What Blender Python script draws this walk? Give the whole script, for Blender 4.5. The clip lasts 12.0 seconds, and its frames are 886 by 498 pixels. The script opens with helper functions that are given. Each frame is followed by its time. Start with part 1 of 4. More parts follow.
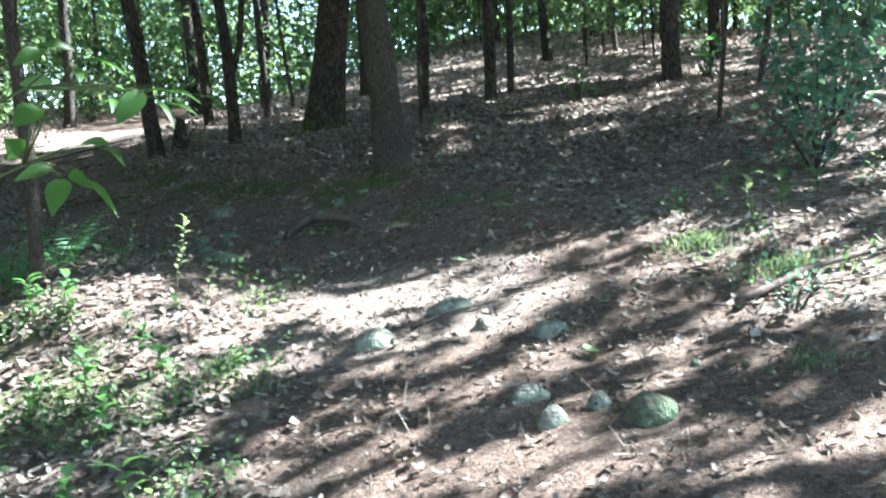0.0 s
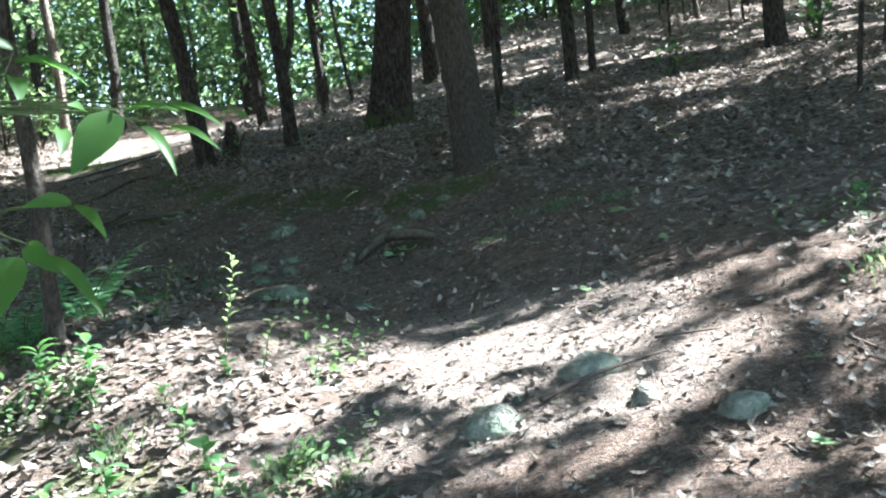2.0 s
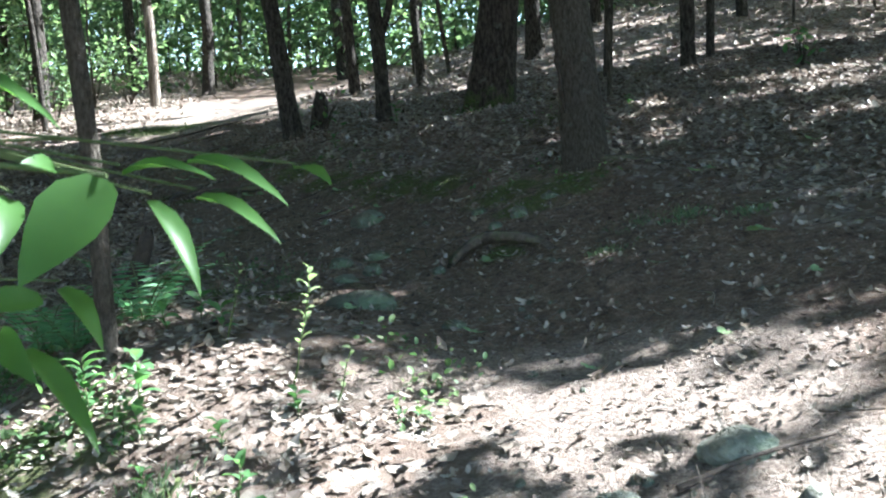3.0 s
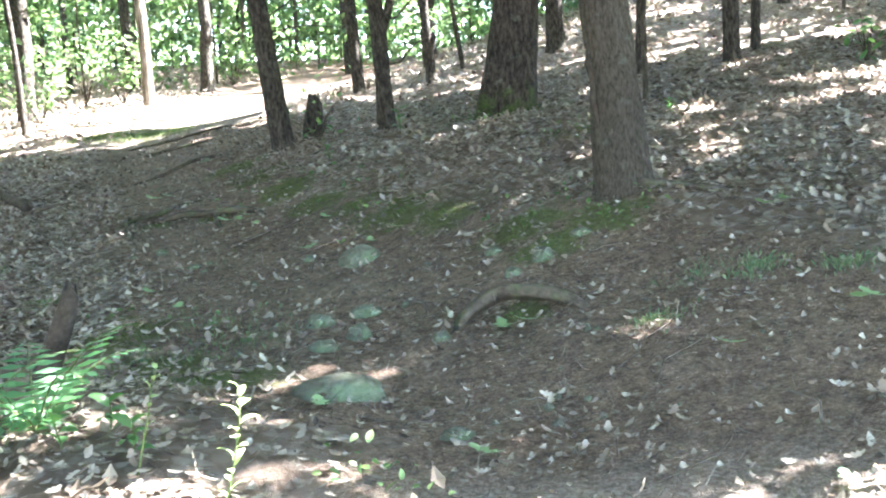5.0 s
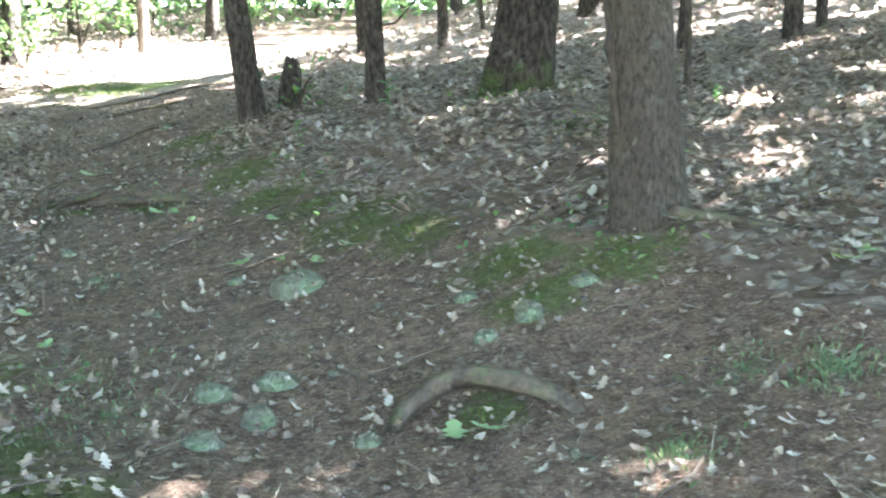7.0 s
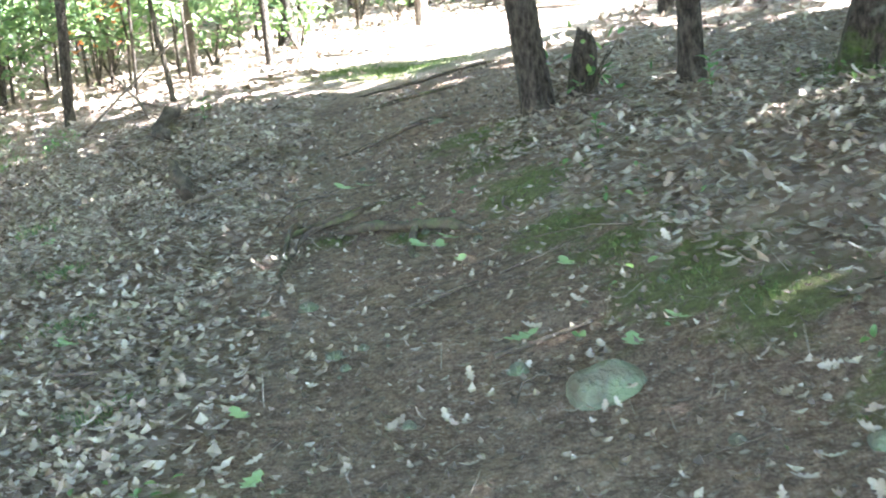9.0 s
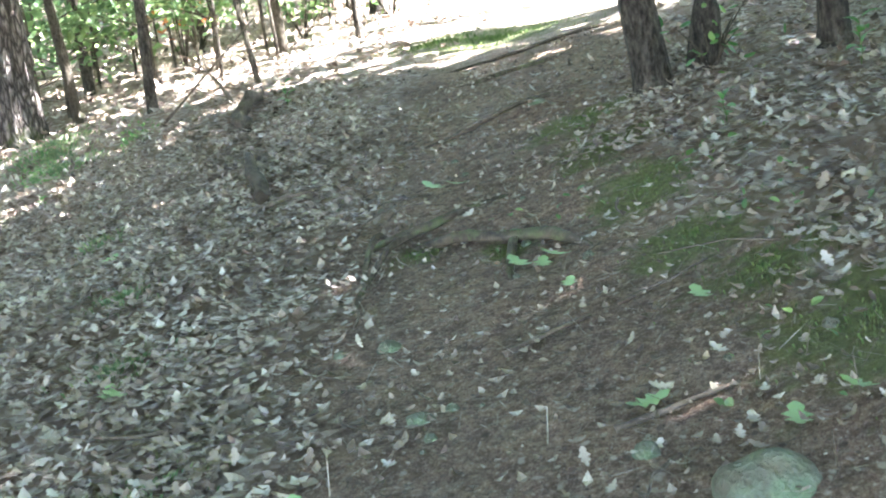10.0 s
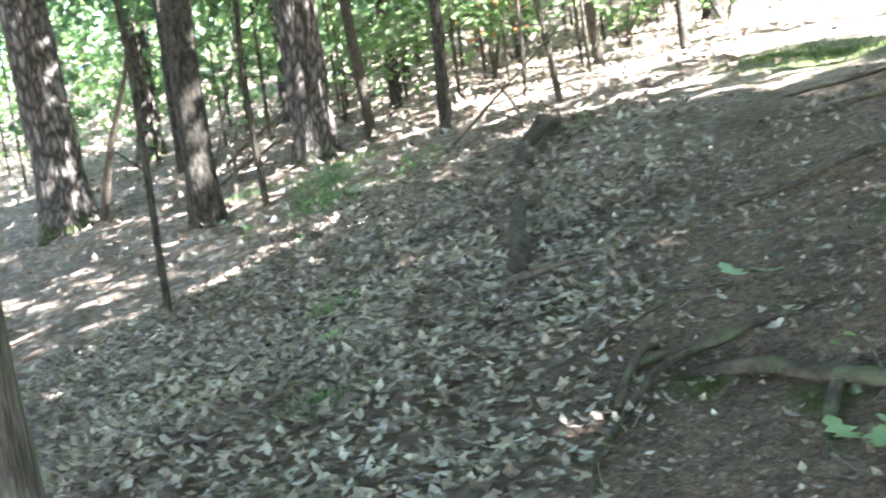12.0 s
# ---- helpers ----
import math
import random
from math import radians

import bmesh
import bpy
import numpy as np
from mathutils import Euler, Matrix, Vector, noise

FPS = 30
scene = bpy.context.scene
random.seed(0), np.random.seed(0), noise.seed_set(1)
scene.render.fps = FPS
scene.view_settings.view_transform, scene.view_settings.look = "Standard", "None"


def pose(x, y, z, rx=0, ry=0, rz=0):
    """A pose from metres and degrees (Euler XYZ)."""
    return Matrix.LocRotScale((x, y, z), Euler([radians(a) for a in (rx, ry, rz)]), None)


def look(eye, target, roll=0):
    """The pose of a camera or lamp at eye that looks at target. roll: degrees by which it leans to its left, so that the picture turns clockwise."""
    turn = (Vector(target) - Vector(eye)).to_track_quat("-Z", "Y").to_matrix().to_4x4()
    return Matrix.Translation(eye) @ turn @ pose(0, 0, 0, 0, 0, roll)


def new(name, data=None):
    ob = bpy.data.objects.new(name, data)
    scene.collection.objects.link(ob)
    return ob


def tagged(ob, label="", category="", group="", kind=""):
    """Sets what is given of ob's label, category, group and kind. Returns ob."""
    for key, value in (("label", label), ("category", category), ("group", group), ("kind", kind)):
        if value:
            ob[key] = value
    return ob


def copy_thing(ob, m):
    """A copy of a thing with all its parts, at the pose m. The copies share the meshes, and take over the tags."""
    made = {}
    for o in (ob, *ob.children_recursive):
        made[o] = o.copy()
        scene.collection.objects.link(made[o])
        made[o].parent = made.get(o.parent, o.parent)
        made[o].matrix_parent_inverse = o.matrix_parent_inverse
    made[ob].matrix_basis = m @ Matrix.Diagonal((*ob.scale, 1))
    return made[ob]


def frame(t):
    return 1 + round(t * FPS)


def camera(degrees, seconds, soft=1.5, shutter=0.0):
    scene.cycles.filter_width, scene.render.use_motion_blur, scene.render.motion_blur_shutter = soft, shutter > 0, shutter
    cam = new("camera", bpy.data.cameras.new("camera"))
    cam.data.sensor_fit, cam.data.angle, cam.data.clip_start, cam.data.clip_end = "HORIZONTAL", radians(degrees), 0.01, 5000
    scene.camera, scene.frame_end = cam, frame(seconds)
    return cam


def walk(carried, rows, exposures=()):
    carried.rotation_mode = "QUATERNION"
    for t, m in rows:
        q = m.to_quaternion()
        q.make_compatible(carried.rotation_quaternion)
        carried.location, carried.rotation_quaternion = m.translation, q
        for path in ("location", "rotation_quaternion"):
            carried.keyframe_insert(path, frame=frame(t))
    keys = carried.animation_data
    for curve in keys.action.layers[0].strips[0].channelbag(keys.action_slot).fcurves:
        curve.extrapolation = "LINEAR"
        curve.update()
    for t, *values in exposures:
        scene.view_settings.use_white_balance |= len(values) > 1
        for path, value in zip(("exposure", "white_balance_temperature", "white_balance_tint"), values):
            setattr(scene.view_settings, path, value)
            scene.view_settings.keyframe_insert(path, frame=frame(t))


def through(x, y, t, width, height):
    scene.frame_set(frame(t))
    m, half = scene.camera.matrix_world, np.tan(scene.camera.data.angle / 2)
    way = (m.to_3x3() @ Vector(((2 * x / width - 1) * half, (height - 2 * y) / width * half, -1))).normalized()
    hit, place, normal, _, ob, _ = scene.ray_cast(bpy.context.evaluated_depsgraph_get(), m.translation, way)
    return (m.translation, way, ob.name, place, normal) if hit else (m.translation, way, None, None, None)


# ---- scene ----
cam = camera(41.4, 12.0, soft=2.0, shutter=0.25)
METRES, EYE, TILT, LEAN, TURN = 10.0, 1.6, -3.07, 3.64, 0.0
ROWS = [
    (0.0, 0.0, 0.0, 0.0, 0.0, 0.0, -0.0),
    (0.5, -0.0101, 0.0312, 0.0031, 0.19, 1.42, 0.33),
    (1.0, -0.0242, 0.0722, 0.0068, 2.42, 1.15, 4.04),
    (1.5, -0.0265, 0.1128, 0.0079, 3.03, 0.18, 4.44),
    (2.0, -0.0255, 0.1531, 0.023, 3.03, -0.7, 3.07),
    (2.5, -0.03, 0.1972, 0.0251, 5.23, -1.2, 1.99),
    (3.0, -0.042, 0.2348, 0.0433, 7.14, -2.17, -0.33),
    (5.0, -0.0534, 0.3819, 0.0702, 8.06, -2.76, 0.01),
    (5.5, -0.0448, 0.4256, 0.0738, 6.44, -3.19, 1.03),
    (6.0, -0.0377, 0.4668, 0.0881, 6.15, -3.21, 0.13),
    (6.5, -0.044, 0.5162, 0.0968, 6.64, -4.69, -4.25),
    (7.0, -0.0474, 0.5521, 0.0986, 9.87, -5.13, -2.72),
    (7.5, -0.0537, 0.5946, 0.114, 14.9, -7.77, 0.93),
    (9.5, -0.1233, 0.7559, 0.1249, 26.14, -7.86, 0.17),
    (10.0, -0.136, 0.7962, 0.1346, 28.7, -9.68, 2.58),
    (10.5, -0.1351, 0.8349, 0.1407, 29.97, -9.83, 3.71),
    (11.0, -0.1439, 0.8723, 0.1448, 33.77, -9.93, 2.78),
    (11.5, -0.1734, 0.9062, 0.1513, 38.92, -8.71, 1.11),
    (12.0, -0.1936, 0.934, 0.1487, 45.38, -9.06, 2.65),
]
EXPOSURES = [(0.0, 3.5, 5500, 6), (1.5, 3.45, 5500, 6), (2.5, 3.35, 5500, 6), (3.2, 3.3, 5500, 6), (4.8, 5.15, 6000, 11), (6.0, 5.45, 6000, 11), (7.7, 5.65, 6000, 11), (9.3, 5.65, 6000, 12), (10.5, 5.65, 6000, 12), (12.0, 5.3, 5950, 10)]
walk(cam, [(t, pose(0, 0, EYE, TILT, LEAN, TURN) @ pose(METRES * x, METRES * y, METRES * z, 90 + pitch, roll, yaw)) for t, x, y, z, yaw, pitch, roll in ROWS], EXPOSURES)

# ---- light ----
SUN_AZ, SUN_EL = radians(68), radians(47)
SUN = Vector((math.sin(SUN_AZ) * math.cos(SUN_EL), math.cos(SUN_AZ) * math.cos(SUN_EL), math.sin(SUN_EL)))
world = bpy.data.worlds.new("sky")
scene.world = world
world.use_nodes = True
sky = world.node_tree.nodes.new("ShaderNodeTexSky")
sky.sky_type, sky.sun_disc, sky.sun_elevation, sky.sun_rotation = "NISHITA", False, SUN_EL, SUN_AZ
world.node_tree.links.new(sky.outputs[0], world.node_tree.nodes["Background"].inputs[0])
world.node_tree.nodes["Background"].inputs[1].default_value = 0.07
sun_data = bpy.data.lights.new("sun", "SUN")
sun_data.energy, sun_data.angle, sun_data.color = 5.0, radians(0.53), (1.0, 0.96, 0.90)
sun = new("sun", sun_data)
sun.matrix_world = look(SUN * 60, (0, 0, 0))


# ---- the lie of the land ----
PATH_Y = [-3, 0, 4, 8, 9.5, 11, 12.3, 14.5, 17, 20, 24, 40]
PATH_X = [1.2, .8, .2, -.9, -1.6, -2.5, -3.4, -4.6, -5.6, -6.2, -6.0, -4]
LEFT_Y, LEFT_X = [0, 4, 6.3, 7.5, 9, 11, 13, 15, 18, 24], [-.7, -.8, -1.0, -1.7, -2.6, -3.9, -4.9, -5.6, -7.2, -7.6]
RIGHT_Y, RIGHT_X = [0, 4, 8, 9.4, 10.2, 11.2, 12, 13.9, 16, 18, 24], [1.6, 1.5, .9, .5, -.4, -1.7, -2.5, -3.7, -4.2, -4.4, -4.0]


def hump(x, y, cx, cy, sx, sy):
    return np.exp(-((x - cx) / sx) ** 2 - ((y - cy) / sy) ** 2)


def ground_z(x, y):
    x0, y0 = np.asarray(x, float), np.asarray(y, float)
    x, y = 26 * np.tanh(x0 / 26), np.where(y0 > 20, 20 + 18 * np.tanh((y0 - 20) / 18), np.where(y0 < -5, -5 + 10 * np.tanh((y0 + 5) / 10), y0))
    z = .0276 + .1757 * x + .1471 * y - .001 * x * x - .0075 * x * y + .0013 * y * y
    z = z - .09 * np.exp(-(x - np.interp(y, PATH_Y, PATH_X)) ** 2) * np.clip((y - 6) / 3, 0, 1)
    z = z + .20 * hump(x, y, -1.1, 12.6, 1.2, 1.7) + .10 * hump(x, y, -.3, 10.4, .7, .6) + .08 * hump(x, y, -3.0, 14.2, 1.0, 1.0)
    z = z + .29 * hump(x, y, -2.2, 7.0, .9, 1.2) + .17 * hump(x, y, -2.75, 7.9, .6, .75) + .12 * hump(x, y, -5.6, 11.4, .8, 1.2)
    return z - .13 * np.logaddexp(0, y - 16) / (1 + np.exp((x + 2.0) / 1.2))


SURFACE = {}


def top_z(x, y):
    """The height of the uneven surface of the ground sheet."""
    xs, ys, z = SURFACE["x"], SURFACE["y"], SURFACE["z"]
    x, y = np.asarray(x, float), np.asarray(y, float)
    i, j = np.clip(np.searchsorted(xs, x) - 1, 0, len(xs) - 2), np.clip(np.searchsorted(ys, y) - 1, 0, len(ys) - 2)
    u, v = (x - xs[i]) / (xs[i + 1] - xs[i]), (y - ys[j]) / (ys[j + 1] - ys[j])
    return z[j, i] * (1 - u) * (1 - v) + z[j, i + 1] * u * (1 - v) + z[j + 1, i] * (1 - u) * v + z[j + 1, i + 1] * u * v


def gz(x, y):
    return float(top_z(x, y))


def litter(x, y):
    """How thickly dead leaves lie: 0 on the trodden path, 1 on the slopes beside it."""
    edge = np.sin(x * 5.1 + y * 2.3) * .12 + np.sin(x * 2.2 - y * 4.7) * .15
    left, right = x - np.interp(y, LEFT_Y, LEFT_X) + edge, np.interp(y, RIGHT_Y, RIGHT_X) - x + edge
    bare = np.minimum(np.clip(left / 1.0 + .35, 0, 1), np.clip(right / .45 + .5, 0, 1))
    near = np.clip((9.5 - y) / 2, 0, 1) * np.clip((x - .3) / .6, 0, 1)
    return np.clip((1 - bare) * (1 - .4 * near), 0, 1)


MOSS = [(-3.95, 12.4, .14), (-3.5, 12.36, .13), (-3.75, 13.95, .30), (-3.4, 13.35, .26), (-3.0, 12.75, .28), (-2.6, 12.1, .26), (-2.25, 11.7, .24), (-1.85, 11.25, .30), (-1.55, 10.95, .24), (-1.0, 10.35, .24),
        (-.55, 10.15, .24), (-.85, 9.95, .22), (-6.2, 17.9, .8), (-6.9, 18.1, .5), (-1.25, 13.75, .5), (-.95, 9.12, .13), (-.75, 12.2, .22), (-2.6, 8.9, .35), (-2.2, 8.5, .3), (-3.1, 9.6, .3), (-2.6, 6.3, .4), (-1.9, 5.6, .35)]


def mossy(x, y):
    m = 0
    for cx, cy, r in MOSS:
        m = np.maximum(m, np.exp(-((x - cx) ** 2 + (y - cy) ** 2) / (1.5 * r * r)))
    return m


# ---- materials ----
class Nodes:
    """A short way to wire node materials."""

    def __init__(self, name):
        self.mat = bpy.data.materials.new(name)
        self.mat.use_nodes = True
        self.tree = self.mat.node_tree
        self.bsdf = self.tree.nodes["Principled BSDF"]
        self.coords = self.tree.nodes.new("ShaderNodeTexCoord")

    def add(self, kind, **values):
        n = self.tree.nodes.new("ShaderNode" + kind)
        for k, v in values.items():
            n.inputs[k.replace("_", " ")].default_value = v
        return n

    def link(self, a, b):
        self.tree.links.new(a, b)

    def mapped(self, scale, source="Object"):
        m = self.add("Mapping", Scale=scale)
        self.link(self.coords.outputs[source], m.inputs["Vector"])
        return m.outputs[0]

    def noise(self, scale, detail=4.0, vector=None, rough=.6):
        n = self.add("TexNoise", Scale=scale, Detail=detail, Roughness=rough)
        self.link(vector or self.coords.outputs["Object"], n.inputs["Vector"])
        return n.outputs[0]

    def ramp(self, fac, *stops):
        n = self.tree.nodes.new("ShaderNodeValToRGB")
        e = n.color_ramp.elements
        while len(e) < len(stops):
            e.new(.5)
        for s, (p, c) in zip(e, stops):
            s.position, s.color = p, (*c, 1) if len(c) == 3 else c
        self.link(fac, n.inputs[0])
        return n.outputs[0]

    def mix(self, fac, a, b, kind="MIX"):
        n = self.tree.nodes.new("ShaderNodeMix")
        n.data_type, n.blend_type = "RGBA", kind
        for v, s in ((fac, n.inputs[0]), (a, n.inputs[6]), (b, n.inputs[7])):
            if isinstance(v, (int, float)):
                s.default_value = v
            elif isinstance(v, tuple):
                s.default_value = (*v, 1)
            else:
                self.link(v, s)
        return n.outputs[2]

    def maths(self, op, a, b=0.0):
        n = self.tree.nodes.new("ShaderNodeMath")
        n.operation = op
        for v, s in ((a, n.inputs[0]), (b, n.inputs[1])):
            if isinstance(v, (int, float)):
                s.default_value = v
            else:
                self.link(v, s)
        return n.outputs[0]

    def attribute(self, name):
        n = self.tree.nodes.new("ShaderNodeAttribute")
        n.attribute_name = name
        return n.outputs["Fac"]

    def island(self):
        return self.tree.nodes.new("ShaderNodeNewGeometry").outputs["Random Per Island"]

    def each(self):
        return self.tree.nodes.new("ShaderNodeObjectInfo").outputs["Random"]

    def done(self, colour, rough=.9, bump=None, strength=.5, distance=.02):
        if isinstance(colour, tuple):
            self.bsdf.inputs["Base Color"].default_value = (*colour, 1)
        else:
            self.link(colour, self.bsdf.inputs["Base Color"])
        self.bsdf.inputs["Roughness"].default_value = rough
        self.bsdf.inputs["Specular IOR Level"].default_value = .3
        if bump is not None:
            b = self.add("Bump", Strength=strength, Distance=distance)
            self.link(bump, b.inputs["Height"])
            self.link(b.outputs[0], self.bsdf.inputs["Normal"])
        return self.mat


def ground_material():
    n = Nodes("forest_floor")
    place = n.coords.outputs["Object"]
    warp = n.add("TexNoise", Scale=9.0, Detail=3.0)
    n.link(place, warp.inputs["Vector"])
    bent = n.add("VectorMath")
    bent.operation = "MULTIPLY_ADD"
    n.link(warp.outputs["Color"], bent.inputs[0])
    bent.inputs[1].default_value = (.08, .08, .08)
    n.link(place, bent.inputs[2])

    def scraps(scale):
        v = n.add("TexVoronoi", Scale=scale, Randomness=1.0)
        n.link(bent.outputs[0], v.inputs["Vector"])
        c = n.tree.nodes.new("ShaderNodeSeparateColor")
        n.link(v.outputs["Color"], c.inputs[0])
        return v.outputs["Distance"], c.outputs

    dirt = n.ramp(n.noise(3.0, 6), (.3, (.125, .076, .053)), (.55, (.205, .138, .103)), (.75, (.33, .25, .20)))
    crumbs = n.noise(55, 8, None, .75)
    needles = n.noise(150, 5, None, .7)
    thatch = n.ramp(n.mix(.4, crumbs, needles), (.38, (.04, .025, .018)), (.5, (.185, .126, .092)), (.62, (.47, .385, .315)))
    soil = n.mix(.65, dirt, thatch)
    clods = n.noise(16, 6, None, .65)
    soil = n.mix(.75, soil, n.ramp(clods, (.36, (.42, .40, .39)), (.5, (.95, .94, .93)), (.66, (1.45, 1.42, 1.38))), "MULTIPLY")
    for scale, low, shades in ((26.0, .70, ((.05, .038, .03), (.22, .175, .14), (.46, .41, .35))), (60.0, .62, ((.03, .023, .018), (.17, .13, .10), (.42, .36, .30)))):
        away, c = scraps(scale)
        bits = n.maths("MULTIPLY", n.ramp(c[0], (low, (0, 0, 0)), (low + .05, (1, 1, 1))), n.ramp(away, (.22, (1, 1, 1)), (.42, (0, 0, 0))))
        soil = n.mix(n.maths("MULTIPLY", bits, .8), soil, n.ramp(c[1], (0, shades[0]), (.55, shades[1]), (1, shades[2])))
    # pools of sunlight put into the soil colour as a paler tone
    sun_pool = n.ramp(n.maths("ADD", n.attribute("sun_pale"), n.maths("MULTIPLY", n.maths("SUBTRACT", n.noise(5, 6), .5), .8)), (.3, (0, 0, 0)), (.7, (1, 1, 1)))
    soil = n.mix(n.maths("MULTIPLY", sun_pool, .38), soil, n.ramp(crumbs, (.36, (.2, .16, .13)), (.5, (.46, .39, .335)), (.62, (.66, .58, .51))))
    away, c = scraps(17.0)
    leaves = n.ramp(c[0], (.0, (.15, .108, .082)), (.35, (.22, .168, .132)), (.7, (.30, .245, .205)), (1.0, (.42, .37, .32)))
    leaves = n.mix(n.ramp(away, (.4, (0, 0, 0)), (.85, (1, 1, 1))), leaves, (.20, .142, .108))
    cover = n.ramp(n.maths("ADD", n.attribute("litter"), n.maths("MULTIPLY", n.maths("SUBTRACT", n.noise(6, 5), .5), .9)), (.35, (0, 0, 0)), (.65, (1, 1, 1)))
    base = n.mix(cover, soil, leaves)
    green = n.ramp(n.noise(30, 4), (.3, (.045, .065, .016)), (.6, (.115, .145, .04)), (.8, (.2, .21, .085)))
    grow = n.ramp(n.maths("ADD", n.attribute("moss"), n.maths("MULTIPLY", n.maths("SUBTRACT", n.noise(7, 6), .5), 1.7)), (.4, (0, 0, 0)), (.8, (1, 1, 1)))
    base = n.mix(n.maths("MULTIPLY", grow, .8), base, green)
    base = n.mix(.45, base, n.ramp(n.noise(1.1, 5), (.32, (.5, .49, .48)), (.68, (1.3, 1.28, 1.25))), "MULTIPLY")
    h = n.maths("ADD", n.maths("MULTIPLY", away, .12), n.maths("ADD", n.maths("ADD", n.noise(45, 5), needles), n.maths("MULTIPLY", clods, 2.2)))
    return n.done(base, .93, h, 1.0, .035)


def bark_material(name, dark, mid, light, scale=(26, 26, 4.5), moss=0.0):
    n = Nodes(name)
    v = n.mapped(scale)
    ridges = n.ramp(n.noise(1.0, 7, v, .7), (.36, (0, 0, 0)), (.62, (1, 1, 1)))
    col = n.ramp(ridges, (.1, dark), (.5, mid), (.95, light))
    col = n.mix(.5, col, n.ramp(n.noise(2.5, 5), (.3, (.6, .6, .6)), (.7, (1.15, 1.13, 1.1))), "MULTIPLY")
    lichen = n.ramp(n.noise(7, 6), (.60, (0, 0, 0)), (.68, (1, 1, 1)))
    col = n.mix(n.maths("MULTIPLY", lichen, .35), col, (.24, .26, .21))
    if moss:
        sep = n.tree.nodes.new("ShaderNodeSeparateXYZ")
        n.link(n.coords.outputs["Object"], sep.inputs[0])
        h = n.maths("ADD", n.maths("SUBTRACT", moss, sep.outputs[2]), n.maths("MULTIPLY", n.maths("SUBTRACT", n.noise(8, 5), .5), 1.1))
        col = n.mix(n.maths("MULTIPLY", n.ramp(h, (0, (0, 0, 0)), (.25, (1, 1, 1))), .85), col, n.ramp(n.noise(60), (.3, (.03, .06, .01)), (.7, (.10, .15, .03))))
    return n.done(col, .95, n.maths("ADD", ridges, n.maths("MULTIPLY", n.noise(60, 4), .4)), 1.0, .03)


def plated_bark(name, dark, mid, light, moss=.12):
    """Thick pale plates between dark fissures."""
    n = Nodes(name)
    wob = n.mix(.16, n.mapped((1, 1, .34)), n.add("TexNoise", Scale=7.0, Detail=5.0).outputs["Color"])
    v = n.add("TexVoronoi", Scale=19.0, Randomness=1.0)
    v.feature = "DISTANCE_TO_EDGE"
    n.link(wob, v.inputs["Vector"])
    plate = n.ramp(v.outputs["Distance"], (.0, (0, 0, 0)), (.3, (1, 1, 1)))
    flakes = n.noise(1.0, 7, n.mapped((24, 24, 9)), .7)
    col = n.mix(plate, dark, n.ramp(flakes, (.34, mid), (.62, light)))
    col = n.mix(.5, col, n.ramp(n.noise(2.2, 5), (.3, (.55, .55, .55)), (.7, (1.2, 1.18, 1.15))), "MULTIPLY")
    sep = n.tree.nodes.new("ShaderNodeSeparateXYZ")
    n.link(n.coords.outputs["Object"], sep.inputs[0])
    h = n.maths("ADD", n.maths("SUBTRACT", moss, sep.outputs[2]), n.maths("MULTIPLY", n.maths("SUBTRACT", n.noise(8, 5), .5), 1.1))
    col = n.mix(n.maths("MULTIPLY", n.ramp(h, (0, (0, 0, 0)), (.25, (1, 1, 1))), .7), col, n.ramp(n.noise(60), (.3, (.03, .06, .01)), (.7, (.10, .15, .03))))
    return n.done(col, .95, n.maths("ADD", plate, n.maths("MULTIPLY", flakes, .6)), 1.0, .05)


def leaf_material(name, stops, through=.45, rough=.5, tint=(1.5, 1.6, .8), patches=0.0):
    n = Nodes(name)
    col = n.ramp(n.island(), *stops)
    if patches:
        col = n.mix(patches, col, n.ramp(n.noise(1.6, 5), (.35, (.35, .31, .28)), (.62, (1.1, 1.1, 1.1))), "MULTIPLY")
    col = n.mix(.4, col, n.ramp(n.noise(14, 3), (.3, (.7, .7, .7)), (.7, (1.2, 1.2, 1.1))), "MULTIPLY")
    n.done(col, rough)
    t = n.add("BsdfTranslucent")
    n.link(n.mix(1.0, col, tint, "MULTIPLY"), t.inputs["Color"])
    m = n.add("MixShader", Fac=through)
    n.link(n.bsdf.outputs[0], m.inputs[1])
    n.link(t.outputs[0], m.inputs[2])
    n.link(m.outputs[0], n.tree.nodes["Material Output"].inputs["Surface"])
    return n.mat


def rock_material(name, a, b, green):
    n = Nodes(name)
    col = n.ramp(n.noise(9, 7), (.3, a), (.7, b))
    col = n.mix(n.ramp(n.noise(140, 3), (.55, (0, 0, 0)), (.7, (.5, .5, .5))), col, (.11, .11, .105))
    col = n.mix(n.ramp(n.noise(6, 6), (.52, (0, 0, 0)), (.62, (green, green, green))), col, (.15, .20, .115))
    col = n.mix(n.ramp(n.noise(4, 6), (.42, (.6, .6, .6)), (.56, (0, 0, 0))), col, (.105, .082, .064))
    return n.done(col, .92, n.maths("ADD", n.noise(38, 7), n.maths("MULTIPLY", n.noise(9, 4), 2.0)), 1.0, .03)


def wood_material(name, a, b, moss=0.0):
    n = Nodes(name)
    g = n.mix(.5, n.noise(28, 8, None, .75), n.noise(7, 5))
    col = n.ramp(g, (.34, a), (.66, b))
    col = n.mix(n.maths("MULTIPLY", n.ramp(n.noise(11, 5), (.52, (0, 0, 0)), (.62, (1, 1, 1))), moss), col, (.11, .14, .06))
    return n.done(col, .92, g, .9, .015)


